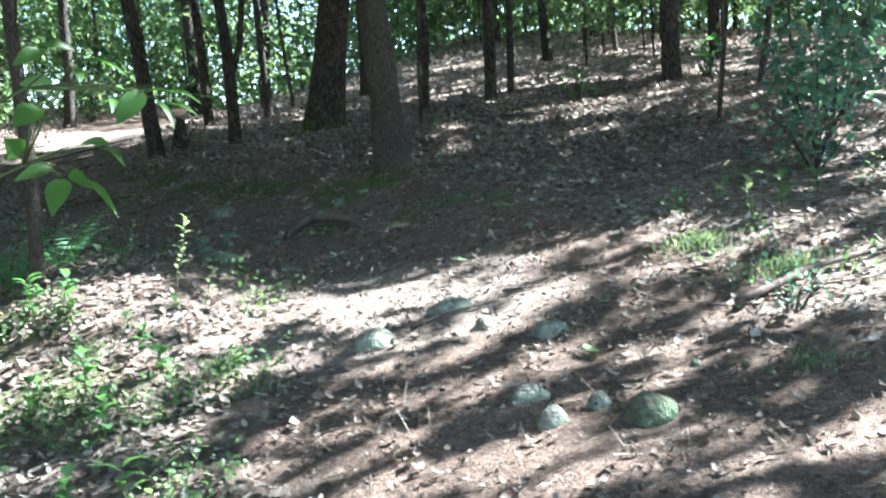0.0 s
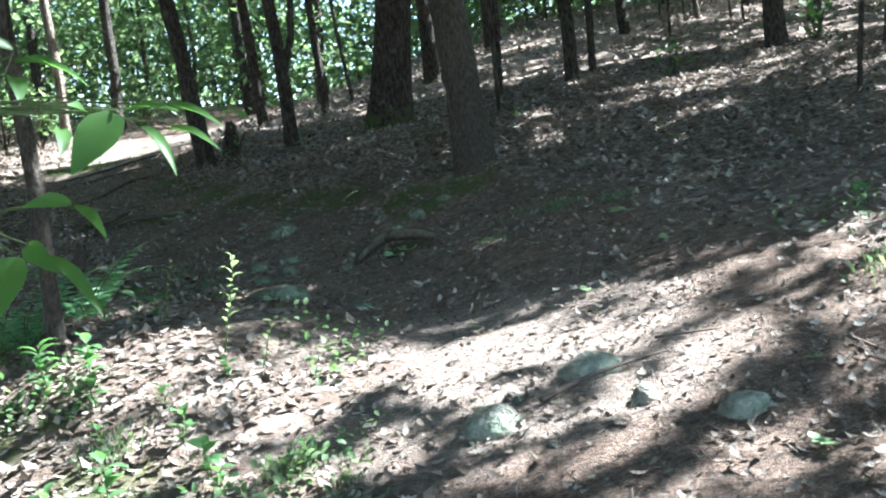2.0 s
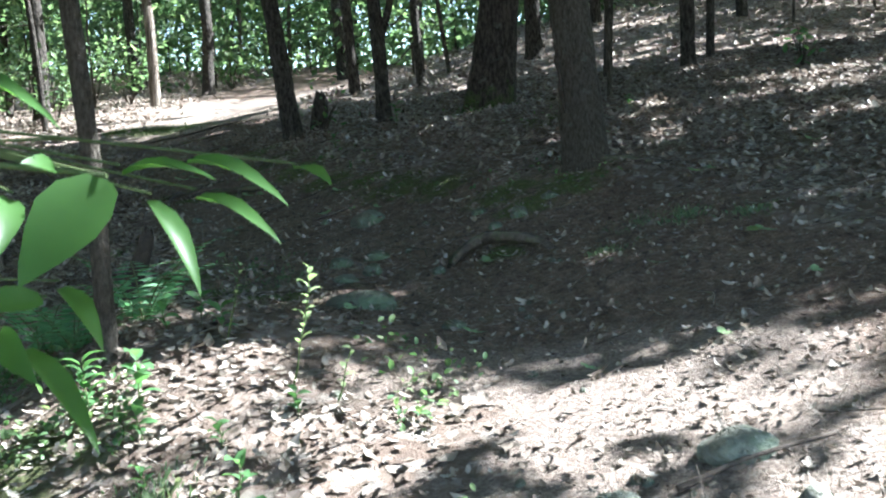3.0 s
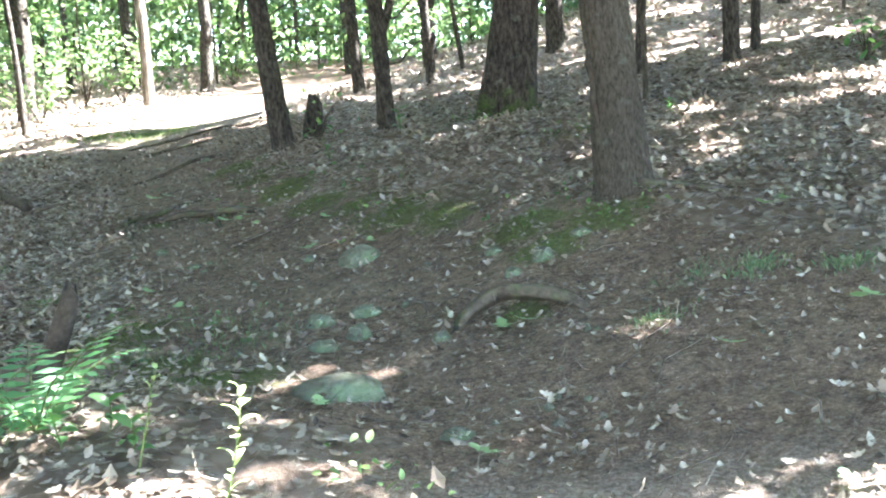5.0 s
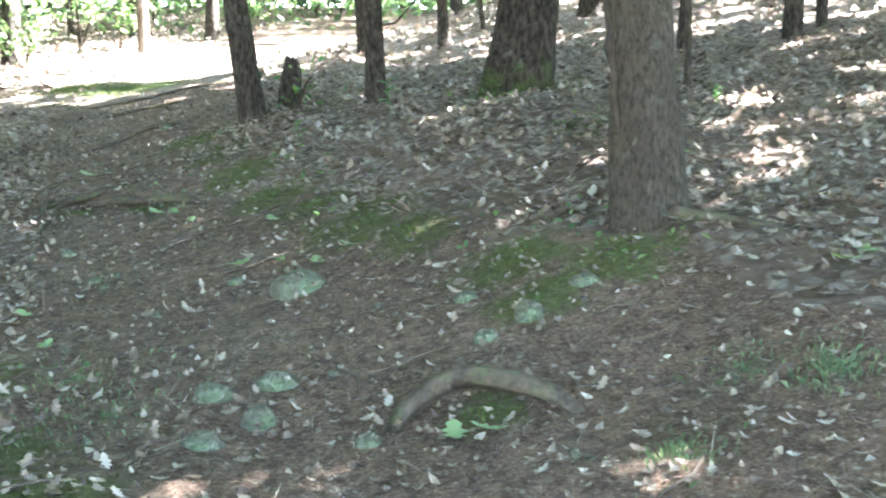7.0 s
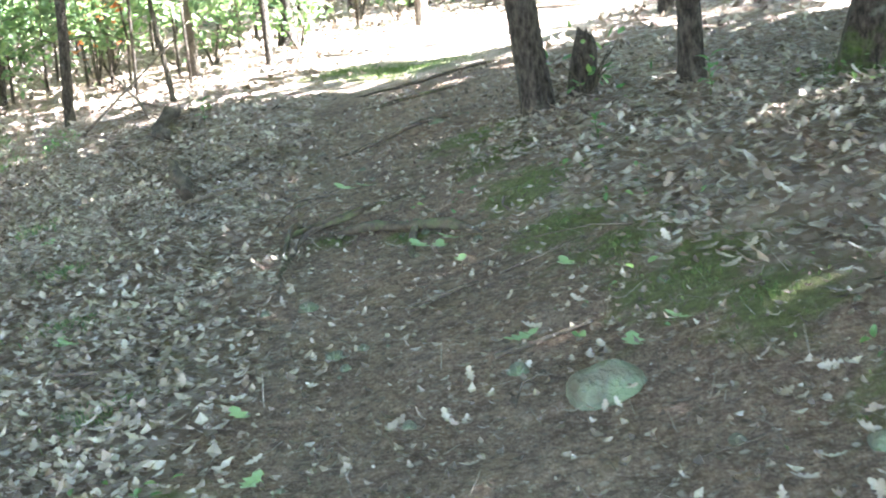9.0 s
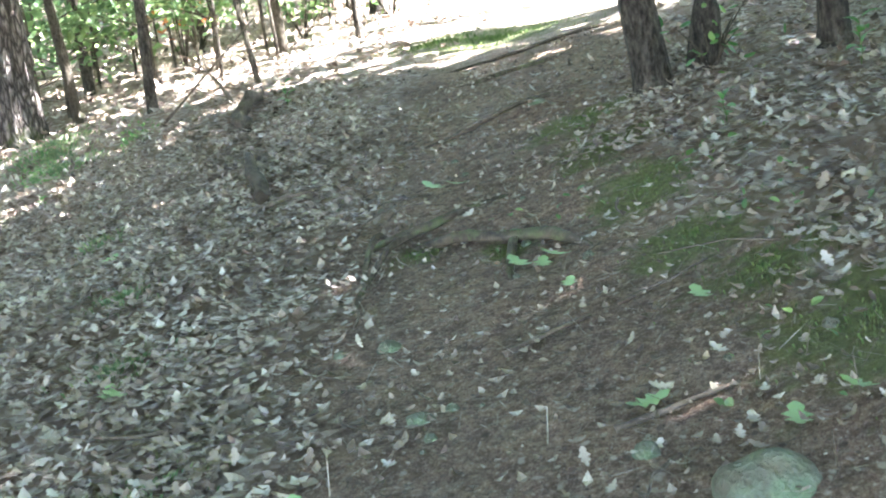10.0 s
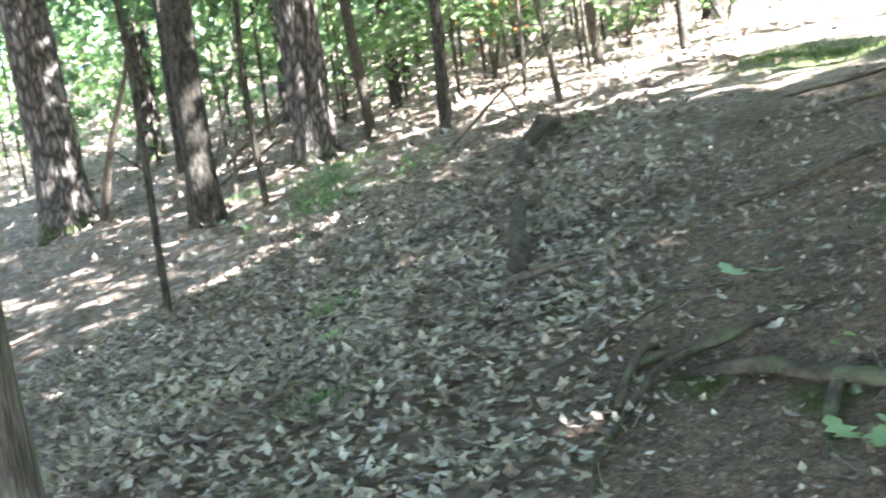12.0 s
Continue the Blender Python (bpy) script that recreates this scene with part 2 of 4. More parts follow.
FLOOR = ground_material()
BARK_OAK = bark_material("oak_bark", (.02, .017, .014), (.06, .05, .041), (.115, .10, .084), (34, 34, 13))
BARK_MOSSY = bark_material("mossy_oak_bark", (.018, .015, .012), (.052, .041, .033), (.10, .08, .066), (36, 36, 13), .18)
BARK_MAPLE = bark_material("maple_bark", (.062, .05, .038), (.108, .09, .069), (.15, .128, .10), (60, 60, 24))
BARK_PINE = plated_bark("pine_bark", (.03, .024, .021), (.10, .08, .07), (.34, .30, .28))
BARK_PALE = bark_material("pale_stringy_bark", (.08, .06, .045), (.20, .16, .125), (.42, .37, .32), (34, 34, 2.5))
BARK_THIN = bark_material("sapling_bark", (.03, .026, .02), (.08, .066, .05), (.15, .13, .10), (40, 40, 9))
CANOPY = leaf_material("canopy_leaf", ((0, (.05, .08, .025)), (.5, (.08, .12, .04)), (1, (.13, .18, .06))), .4, .5, (1.3, 1.3, .9))
UNDERSTORY = leaf_material("understory_leaf", ((0, (.08, .135, .075)), (.5, (.14, .21, .115)), (1, (.24, .32, .17))), .55, .5, (1.45, 1.55, 1.1), .65)
SHRUB_LEAF = leaf_material("shrub_leaf", ((0, (.04, .09, .065)), (.5, (.075, .15, .10)), (1, (.14, .23, .15))), .35, .4, (1.2, 1.35, 1.0))
FRESH = leaf_material("fresh_leaf", ((0, (.055, .125, .055)), (.6, (.09, .18, .075)), (1, (.18, .27, .11))), .45, .35, (1.35, 1.5, .85))
HERB = leaf_material("herb_leaf", ((0, (.07, .13, .06)), (.6, (.12, .19, .085)), (1, (.22, .29, .14))), .4, .5, (1.3, 1.45, .9))
FALLEN = leaf_material("fallen_green_leaf", ((0, (.14, .24, .11)), (1, (.28, .38, .20))), .25, .45, (1.2, 1.3, .9))
FERN_LEAF = leaf_material("fern_leaf", ((0, (.09, .2, .10)), (1, (.16, .3, .16))), .45, .5, (1.2, 1.4, 1.0))
PALE_LEAF = leaf_material("pale_sprig_leaf", ((0, (.19, .28, .12)), (.85, (.32, .40, .20)), (1, (.45, .43, .12))), .4, .5, (1.1, 1.15, .9))
BROAD_LEAF = leaf_material("broad_sapling_leaf", ((0, (.05, .125, .04)), (.6, (.08, .165, .05)), (1, (.15, .24, .07))), .6, .4, (1.7, 1.9, .7))
RUST_LEAF = leaf_material("rust_leaf", ((0, (.28, .08, .03)), (1, (.42, .17, .07))), .4)
GRASS = leaf_material("grass_blade", ((0, (.09, .14, .08)), (.6, (.14, .19, .11)), (1, (.25, .27, .17))), .4, .6, (1.3, 1.35, .9))
MOSS_BLADE = leaf_material("moss_blade", ((0, (.04, .07, .02)), (.6, (.085, .125, .038)), (1, (.14, .17, .06))), .2, .7, (1.1, 1.2, .8))
DEAD = leaf_material("dead_leaf", ((0, (.10, .075, .06)), (.25, (.22, .175, .142)), (.6, (.32, .272, .228)), (.9, (.40, .355, .31)), (1, (.47, .43, .38))), .12, .6, (1, 1, 1), .5)
DARK_DEAD = leaf_material("trodden_leaf", ((0, (.06, .045, .035)), (.5, (.15, .118, .092)), (.85, (.27, .228, .185)), (1, (.42, .38, .33))), .1, .7, (1, 1, 1))
ROCK = rock_material("granite", (.085, .10, .07), (.205, .225, .165), .75)
# lighter copy of the granite, with sunlight put into its colour
SUNLIT_ROCK = rock_material("sunlit_granite", (.19, .205, .16), (.36, .38, .31), .5)
ROCK_GREEN = rock_material("mossy_granite", (.06, .085, .05), (.14, .165, .10), .9)
ROOT_WOOD = wood_material("weathered_root_wood", (.024, .018, .014), (.125, .10, .076), .4)
DARK_ROOT = wood_material("dark_mossy_root_wood", (.022, .017, .013), (.11, .088, .066), .45)
ROT_WOOD = wood_material("rotten_wood", (.01, .008, .006), (.08, .062, .048))
STICK_WOOD = wood_material("twig_wood", (.04, .03, .023), (.165, .132, .105))
STEM = wood_material("green_stem", (.06, .09, .03), (.13, .16, .06))


# ---- mesh helpers ----
def part(name, bm, material, parent, label=""):
    """Links a bmesh or a mesh as one object under a thing or a part."""
    me = bm
    if isinstance(bm, bmesh.types.BMesh):
        me = bpy.data.meshes.new(name)
        bm.to_mesh(me)
        bm.free()
    if material and not me.materials:
        me.materials.append(material)
    ob = new(name, me)
    ob.parent = parent
    return tagged(ob, label)


def thing(name, at, label, category, group="", kind=""):
    ob = new(name)
    ob.location = at
    ob.empty_display_size = .1
    return tagged(ob, label, category, group, kind)


def mesh_of(name, verts, faces, smooth=False):
    """A mesh out of an array of places and an array of equal-sided faces."""
    verts, faces = np.asarray(verts, np.float32), np.asarray(faces, np.int32)
    me = bpy.data.meshes.new(name)
    sides = faces.shape[1]
    me.vertices.add(len(verts))
    me.vertices.foreach_set("co", verts.ravel())
    me.loops.add(faces.size)
    me.loops.foreach_set("vertex_index", faces.ravel())
    me.polygons.add(len(faces))
    me.polygons.foreach_set("loop_start", np.arange(0, faces.size, sides, dtype=np.int32))
    me.polygons.foreach_set("loop_total", np.full(len(faces), sides, np.int32))
    me.polygons.foreach_set("use_smooth", np.full(len(faces), smooth))
    me.update(calc_edges=True)
    return me


def tube(points, radii, sides=10, rough=0.0, seed=0.0, flare=0.0, bm=None, lobes=5):
    """A closed, tapered, slightly uneven tube along points; flare widens its first part into root swellings."""
    bm = bm or bmesh.new()
    rings, pts = [], [Vector(p) for p in points]
    u = None
    for i, (p, r) in enumerate(zip(pts, radii)):
        d = (pts[min(i + 1, len(pts) - 1)] - pts[max(i - 1, 0)]).normalized()
        if u is None:
            u = (Vector((1, 0, 0)) if abs(d.x) < .8 else Vector((0, 1, 0))).cross(d).normalized()
        u = (u - d * u.dot(d)).normalized()
        w = d.cross(u)
        ring = []
        for k in range(sides):
            a = 2 * math.pi * k / sides
            rr = r * (1 + rough * noise.noise(Vector((math.cos(a) * 1.7 + seed, math.sin(a) * 1.7, p.length * 3.5 + seed))))
            if flare:
                low = math.exp(-(p - pts[0]).length / (flare * .9))
                rr *= 1 + low * (.45 + .45 * math.sin(a * lobes + seed) * math.sin(a * 2 + seed * 3))
            ring.append(bm.verts.new(p + u * math.cos(a) * rr + w * math.sin(a) * rr))
        rings.append(ring)
    for a, b in zip(rings, rings[1:]):
        for k in range(sides):
            bm.faces.new((a[k], a[(k + 1) % sides], b[(k + 1) % sides], b[k])).smooth = True
    bm.faces.new(rings[0][::-1])
    bm.faces.new(rings[-1])
    return bm


def turns(n, rng, up=.0):
    """n random turns (as matrices); up: how flat the leaves lie (1: nearly level)."""
    yaw = rng.uniform(0, 2 * np.pi, n)
    tilt = rng.normal(0, 1, n) * (1.25 - up)
    spin = rng.normal(0, 1, n) * (.9 - .75 * up)
    c, s = np.cos, np.sin
    z = np.zeros(n)
    one = np.ones(n)
    rz = np.stack([c(yaw), -s(yaw), z, s(yaw), c(yaw), z, z, z, one], 1).reshape(n, 3, 3)
    rx = np.stack([one, z, z, z, c(tilt), -s(tilt), z, s(tilt), c(tilt)], 1).reshape(n, 3, 3)
    ry = np.stack([c(spin), z, s(spin), z, one, z, -s(spin), z, c(spin)], 1).reshape(n, 3, 3)
    return rz @ rx @ ry


# leaf outlines along y from 0 to 1: (y, half width)
OVAL = [(0, .03), (.25, .24), (.5, .29), (.75, .2), (1, 0)]
OAK = [(0, .03), (.14, .13), (.24, .08), (.38, .30), (.48, .12), (.62, .34), (.72, .14), (.86, .19), (1, .03)]
PLAIN = [(0, .02), (.5, .30), (1, 0)]


def leaf_shape(outline, fold=.25, curl=.2):
    """Two rows of four-sided faces either side of a midrib."""
    v, f = [], []
    for y, w in outline:
        z = curl * (y - .5) ** 2 * 2
        v += [(-w, y - .06 * (w > .2), z + fold * w), (0, y, z), (w, y - .06 * (w > .2), z + fold * w)]
    for i in range(len(outline) - 1):
        a = 3 * i
        f += [(a, a + 1, a + 4, a + 3), (a + 1, a + 2, a + 5, a + 4)]
    return np.array(v), np.array(f)


def scatter(name, shape, places, sizes, turn):
    """One mesh of many leaves."""
    v, f = shape
    n = len(places)
    pts = np.einsum("nij,vj->nvi", turn, v) * np.asarray(sizes)[:, None, None] + np.asarray(places)[:, None, :]
    faces = f[None] + (np.arange(n) * len(v))[:, None, None]
    return mesh_of(name, pts.reshape(-1, 3), faces.reshape(-1, f.shape[1]))


KITE = (np.array([(0, 0, 0), (-.3, .45, .07), (0, 1, -.05), (.3, .45, .07)]), np.array([(0, 1, 2, 3)]))


# ---- ground: one sheet out to the horizon ----
def axis(lo, hi, step, far):
    fine = np.arange(lo, hi + step / 2, step)
    out = [step]
    while sum(out) < far:
        out.append(out[-1] * 1.22)
    d = np.cumsum(out)
    return np.concatenate([lo - d[::-1], fine, hi + d])


def build_ground():
    xs, ys = axis(-11, 4, .06, 260), axis(3, 19, .06, 260)
    gx, gy = np.meshgrid(xs, ys)
    z = ground_z(gx, gy)
    rough = np.array([[noise.fractal(Vector((x * 1.3, y * 1.3, 0)), 1, 2, 4) for x in xs[::3]] for y in ys[::3]])
    rough = np.array([np.interp(np.arange(len(xs)), np.arange(len(xs))[::3], r) for r in rough])
    rough = np.array([np.interp(np.arange(len(ys)), np.arange(len(ys))[::3], c) for c in rough.T]).T
    rng = np.random.default_rng(5)
    lit = litter(gx, gy)
    fine = np.sin(gx * 17 + 3 * np.sin(gy * 5)) * np.sin(gy * 19 + 3 * np.sin(gx * 6)) * .006 * (np.abs(gx + 3) < 9)
    z = z + rough * .034 + fine + rng.normal(0, 1, z.shape) * (.0012 + .006 * lit) * (np.abs(gx) < 14)
    # trodden ledges held by roots across the path
    for cx, cy, dx, dy, h in ((-3.6, 12.55, .75, .16, .05), (-4.5, 14.3, .6, .16, .05), (-5.2, 16.6, .8, .2, .02)):
        z += h * np.exp(-((gx - cx) / dx) ** 2) * np.clip((gy - cy) / dy, 0, 1) * np.exp(-np.clip(gy - cy, 0, None) / 1.1)
    SURFACE.update(x=xs, y=ys, z=z)
    idx = np.arange(gx.size).reshape(gx.shape)
    faces = np.stack([idx[:-1, :-1], idx[:-1, 1:], idx[1:, 1:], idx[1:, :-1]], -1).reshape(-1, 4)
    me = mesh_of("ground", np.stack([gx, gy, z], -1).reshape(-1, 3), faces, True)
    # the third mask marks two sun pools on the path, painted paler
    for key, val in (("litter", lit), ("moss", mossy(gx, gy)), ("sun_pale", np.exp(-((gx + .5) / 1.1) ** 4 - ((gy - 6.4) / 1.1) ** 4) + np.exp(-((gx + 6.3) / 2.2) ** 4 - ((gy - 20) / 3.5) ** 4))):
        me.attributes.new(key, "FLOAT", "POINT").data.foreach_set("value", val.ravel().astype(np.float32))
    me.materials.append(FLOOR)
    return tagged(new("ground", me), "sloping forest floor of brown soil with dead leaves and a trodden path", "ground", kind="structure")


ground = build_ground()

# ---- trees ----
# x, y, width low down, height, lean east and north, bark, kind, root flare
OAK_LABEL = "dark oak trunk rising from leaf litter beside the path"
PATH_TREES = [
    (-3.40, 14.10, .19, 13, -.115, .0, BARK_OAK, "leaning dark oak with a stump at its foot", .22),
    (-2.48, 14.30, .155, 11, -.045, .0, BARK_OAK, "slender dark tree with low bare side twigs", .14),
    (-3.65, 18.77, .165, 12, -.06, .0, BARK_OAK, "slim dark tree above the path", .12),
    (-1.33, 13.70, .395, 16, .13, .0, BARK_MOSSY, "thick dark oak with green moss on its foot", .42),
    (-0.45, 10.51, .275, 15, -.07, .0, BARK_MAPLE, "sturdy grey-brown tree with flared roots beside the path", .30),
    (-2.59, 17.97, .125, 10, -.03, .0, BARK_OAK, OAK_LABEL, .1),
    (-2.40, 19.64, .065, 8, -.08, .0, BARK_THIN, "thin young tree on the slope", .05),
    (-1.13, 19.40, .23, 14, .01, .0, BARK_OAK, OAK_LABEL, .2),
    (-0.20, 13.48, .05, 7, .03, .0, BARK_THIN, "thin sapling standing in pale leaves", .05),
    (-0.17, 15.83, .105, 9, .03, .0, BARK_OAK, OAK_LABEL, .1),
    (0.72, 15.75, .165, 12, .01, .0, BARK_OAK, OAK_LABEL, .15),
]
SLOPE_TREES = [
    (1.02, 16.3, .10, 10, .02, .0, BARK_OAK, OAK_LABEL, .1),
    (3.06, 15.32, .245, 14, .02, .0, BARK_OAK, "dark straight tree high on the slope", .2),
    (2.57, 10.81, .045, 7, .05, .0, BARK_THIN, "thin sapling on the leafy slope", .04),
    (3.74, 13.66, .085, 8, .17, .0, BARK_THIN, "thin leaning young tree on the slope", .06),
    (7.29, 19.90, .20, 13, .0, .0, BARK_OAK, OAK_LABEL, .15),
    (-2.49, 7.1, .092, 9, -.01, .0, BARK_MAPLE, "slender grey-brown tree behind the leafy bank", .08),
    (-4.86, 10.58, .155, 12, -.03, -.03, BARK_PALE, "stringy-barked tree beside the path", .10),
    (-8.00, 22.53, .20, 13, -.03, .0, BARK_PALE, "pale sunlit tree at the bend of the path", .12),
    (-9.94, 22.10, .28, 14, .01, .0, BARK_OAK, OAK_LABEL, .2),
    (-9.77, 26.15, .23, 14, .0, .0, BARK_OAK, OAK_LABEL, .2),
    (-13.45, 15.05, .52, 18, -.045, -.03, BARK_PINE, "large pine with plated bark lit by the sun", .4),
]
LEFT_TREES = [
    (-10.2, 14.68, .265, 15, -.01, .0, BARK_OAK, "straight dark tree among dead leaves", .22),
    (-9.89, 15.05, .062, 9, -.03, .0, BARK_THIN, "thin young tree beside a larger trunk", .04),
    (-10.85, 16.40, .40, 18, .0, .0, BARK_PINE, "large pine with plated bark lit by the sun", .38),
    (-8.06, 12.94, .05, 7, .0, .0, BARK_THIN, "thin bare sapling among dead leaves", .04),
    (-10.54, 16.85, .11, 11, -.01, .0, BARK_MAPLE, "slim pale tree on the sunny slope", .1),
    (-9.47, 16.82, .112, 11, .02, .0, BARK_OAK, "slim dark tree on the sunny slope", .1),
    (-8.43, 17.20, .06, 8, -.10, .0, BARK_THIN, "thin leaning sapling behind a rotten log", .04),
    (-16.8, 18.1, .33, 16, .0, .0, BARK_PINE, "far pine among green undergrowth", .3),
    (-14.1, 16.9, .14, 12, .02, .0, BARK_OAK, OAK_LABEL, .1),
    (-9.6, 19.3, .12, 10, -.06, .0, BARK_MAPLE, "slim pale tree on the sunny slope", .1),
    (-12.3, 18.8, .14, 12, .0, .0, BARK_OAK, OAK_LABEL, .1),
]
FAR_TREES = [
    (-12.9, 19.4, .12, 12, .03, .0, BARK_OAK, OAK_LABEL, .1),
    (-8.6, 19.4, .10, 10, -.03, .0, BARK_OAK, OAK_LABEL, .1),
    (-7.7, 24.6, .22, 14, .02, .0, BARK_OAK, OAK_LABEL, .2),
    (-5.6, 27.5, .30, 15, -.03, .0, BARK_OAK, OAK_LABEL, .2),
    (-3.6, 25.0, .20, 14, .03, .0, BARK_OAK, OAK_LABEL, .2),
    (-0.2, 23.0, .18, 13, .0, .0, BARK_OAK, OAK_LABEL, .2),
    (2.0, 21.0, .16, 13, -.03, .0, BARK_OAK, OAK_LABEL, .2),
    (4.6, 23.5, .22, 13, .03, .0, BARK_OAK, OAK_LABEL, .2),
]
NAMED = PATH_TREES + SLOPE_TREES + LEFT_TREES + FAR_TREES
rng = np.random.default_rng(11)
random.seed(11)
WILD = []
while len(WILD) < 230:
    x, y = rng.uniform(-38, 30), rng.uniform(-14, 56)
    if -8.5 < x < 6 and -6 < y < 17.5 or -18 < x < -7 and 9 < y < 17.5 or -9 < x < -2 and y < 24 and y > 0:
        continue
    if abs(x - np.interp(y, PATH_Y, PATH_X)) < 2.0 or any((x - w[0]) ** 2 + (y - w[1]) ** 2 < 2.2 for w in WILD) or any((x - w[0]) ** 2 + (y - w[1]) ** 2 < 1.2 for w in NAMED):
        continue
    WILD.append((x, y, rng.choice([.10, .14, .2, .26, .34], p=[.5, .27, .13, .06, .04]), rng.uniform(11, 16), rng.normal(0, .03), rng.normal(0, .03), [BARK_OAK, BARK_OAK, BARK_OAK, BARK_MAPLE, BARK_PINE][rng.integers(5)], "dark forest tree with a leafy crown", .15))
ALL_TREES = NAMED + WILD

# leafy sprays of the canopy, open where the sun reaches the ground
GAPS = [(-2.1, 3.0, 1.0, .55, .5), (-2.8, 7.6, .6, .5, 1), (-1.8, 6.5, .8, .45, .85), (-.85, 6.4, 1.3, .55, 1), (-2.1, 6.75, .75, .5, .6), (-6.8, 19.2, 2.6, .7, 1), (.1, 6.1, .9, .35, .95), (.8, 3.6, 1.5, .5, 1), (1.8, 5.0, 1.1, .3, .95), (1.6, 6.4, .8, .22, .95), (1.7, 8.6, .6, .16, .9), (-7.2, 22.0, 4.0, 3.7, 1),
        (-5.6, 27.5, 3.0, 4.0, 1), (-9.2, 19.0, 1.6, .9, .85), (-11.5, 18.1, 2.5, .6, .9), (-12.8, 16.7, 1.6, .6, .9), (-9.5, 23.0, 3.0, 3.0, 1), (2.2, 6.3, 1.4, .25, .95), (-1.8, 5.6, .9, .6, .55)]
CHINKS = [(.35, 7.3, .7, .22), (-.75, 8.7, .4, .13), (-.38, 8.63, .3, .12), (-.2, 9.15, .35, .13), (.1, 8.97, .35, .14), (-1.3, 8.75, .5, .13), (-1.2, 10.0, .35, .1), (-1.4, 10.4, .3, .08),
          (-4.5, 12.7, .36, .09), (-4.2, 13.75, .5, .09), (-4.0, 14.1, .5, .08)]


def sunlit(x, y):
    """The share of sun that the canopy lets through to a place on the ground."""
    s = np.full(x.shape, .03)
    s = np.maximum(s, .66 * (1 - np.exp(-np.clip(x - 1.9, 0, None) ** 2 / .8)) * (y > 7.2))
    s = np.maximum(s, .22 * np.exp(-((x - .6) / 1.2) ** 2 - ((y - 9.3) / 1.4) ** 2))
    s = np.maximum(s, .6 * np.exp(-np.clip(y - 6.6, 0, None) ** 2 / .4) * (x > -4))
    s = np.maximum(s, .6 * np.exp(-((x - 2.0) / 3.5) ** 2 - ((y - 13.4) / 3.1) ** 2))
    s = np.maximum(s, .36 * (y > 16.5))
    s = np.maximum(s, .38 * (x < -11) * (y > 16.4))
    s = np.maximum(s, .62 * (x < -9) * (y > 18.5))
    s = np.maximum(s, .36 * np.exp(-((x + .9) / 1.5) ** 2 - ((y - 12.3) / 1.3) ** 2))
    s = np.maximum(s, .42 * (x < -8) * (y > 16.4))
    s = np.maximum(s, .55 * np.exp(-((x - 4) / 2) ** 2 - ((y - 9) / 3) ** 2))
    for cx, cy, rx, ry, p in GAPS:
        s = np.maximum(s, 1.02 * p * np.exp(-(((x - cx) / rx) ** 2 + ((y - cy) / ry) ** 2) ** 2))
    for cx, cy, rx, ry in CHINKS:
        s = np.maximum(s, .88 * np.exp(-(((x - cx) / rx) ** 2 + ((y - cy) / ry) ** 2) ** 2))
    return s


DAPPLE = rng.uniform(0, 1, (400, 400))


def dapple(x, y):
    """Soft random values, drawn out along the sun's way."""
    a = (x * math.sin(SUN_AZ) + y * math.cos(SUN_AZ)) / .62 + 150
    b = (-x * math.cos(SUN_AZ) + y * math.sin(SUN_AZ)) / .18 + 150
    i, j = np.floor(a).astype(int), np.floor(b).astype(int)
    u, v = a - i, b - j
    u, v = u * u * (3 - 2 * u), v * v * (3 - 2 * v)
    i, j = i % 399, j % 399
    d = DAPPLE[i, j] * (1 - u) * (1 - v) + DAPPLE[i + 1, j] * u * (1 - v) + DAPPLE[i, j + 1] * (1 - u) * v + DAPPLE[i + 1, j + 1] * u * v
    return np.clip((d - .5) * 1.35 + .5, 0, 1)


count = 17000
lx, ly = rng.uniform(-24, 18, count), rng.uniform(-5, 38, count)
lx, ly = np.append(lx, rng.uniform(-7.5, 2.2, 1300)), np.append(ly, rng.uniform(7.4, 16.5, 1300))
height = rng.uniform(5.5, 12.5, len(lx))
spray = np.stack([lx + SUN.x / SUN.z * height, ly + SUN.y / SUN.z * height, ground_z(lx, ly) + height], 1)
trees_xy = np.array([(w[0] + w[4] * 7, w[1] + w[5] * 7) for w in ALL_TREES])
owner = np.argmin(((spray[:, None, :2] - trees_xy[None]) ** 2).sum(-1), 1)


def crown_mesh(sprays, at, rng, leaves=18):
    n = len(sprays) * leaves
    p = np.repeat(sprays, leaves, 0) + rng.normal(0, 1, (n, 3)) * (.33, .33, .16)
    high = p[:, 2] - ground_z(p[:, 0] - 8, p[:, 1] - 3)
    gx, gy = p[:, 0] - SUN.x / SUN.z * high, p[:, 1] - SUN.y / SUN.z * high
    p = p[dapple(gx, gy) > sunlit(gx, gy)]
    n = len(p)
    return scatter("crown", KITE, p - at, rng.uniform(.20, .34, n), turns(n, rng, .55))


def trunk_points(height, lean, bend, seed):
    pts = []
    for h in (-.15, .0, .06, .14, .25, .4, .6, .85, 1.2, 1.6, 2.1, 2.8, 3.6, 5, 7, 9.5, height):
        if h <= height:
            pts.append(Vector((lean[0] * h + bend * noise.noise((h * .5, seed, 0)) * min(h, 1.5), lean[1] * h + bend * noise.noise((h * .5, seed, 9)) * min(h, 1.5), h)))
    return pts


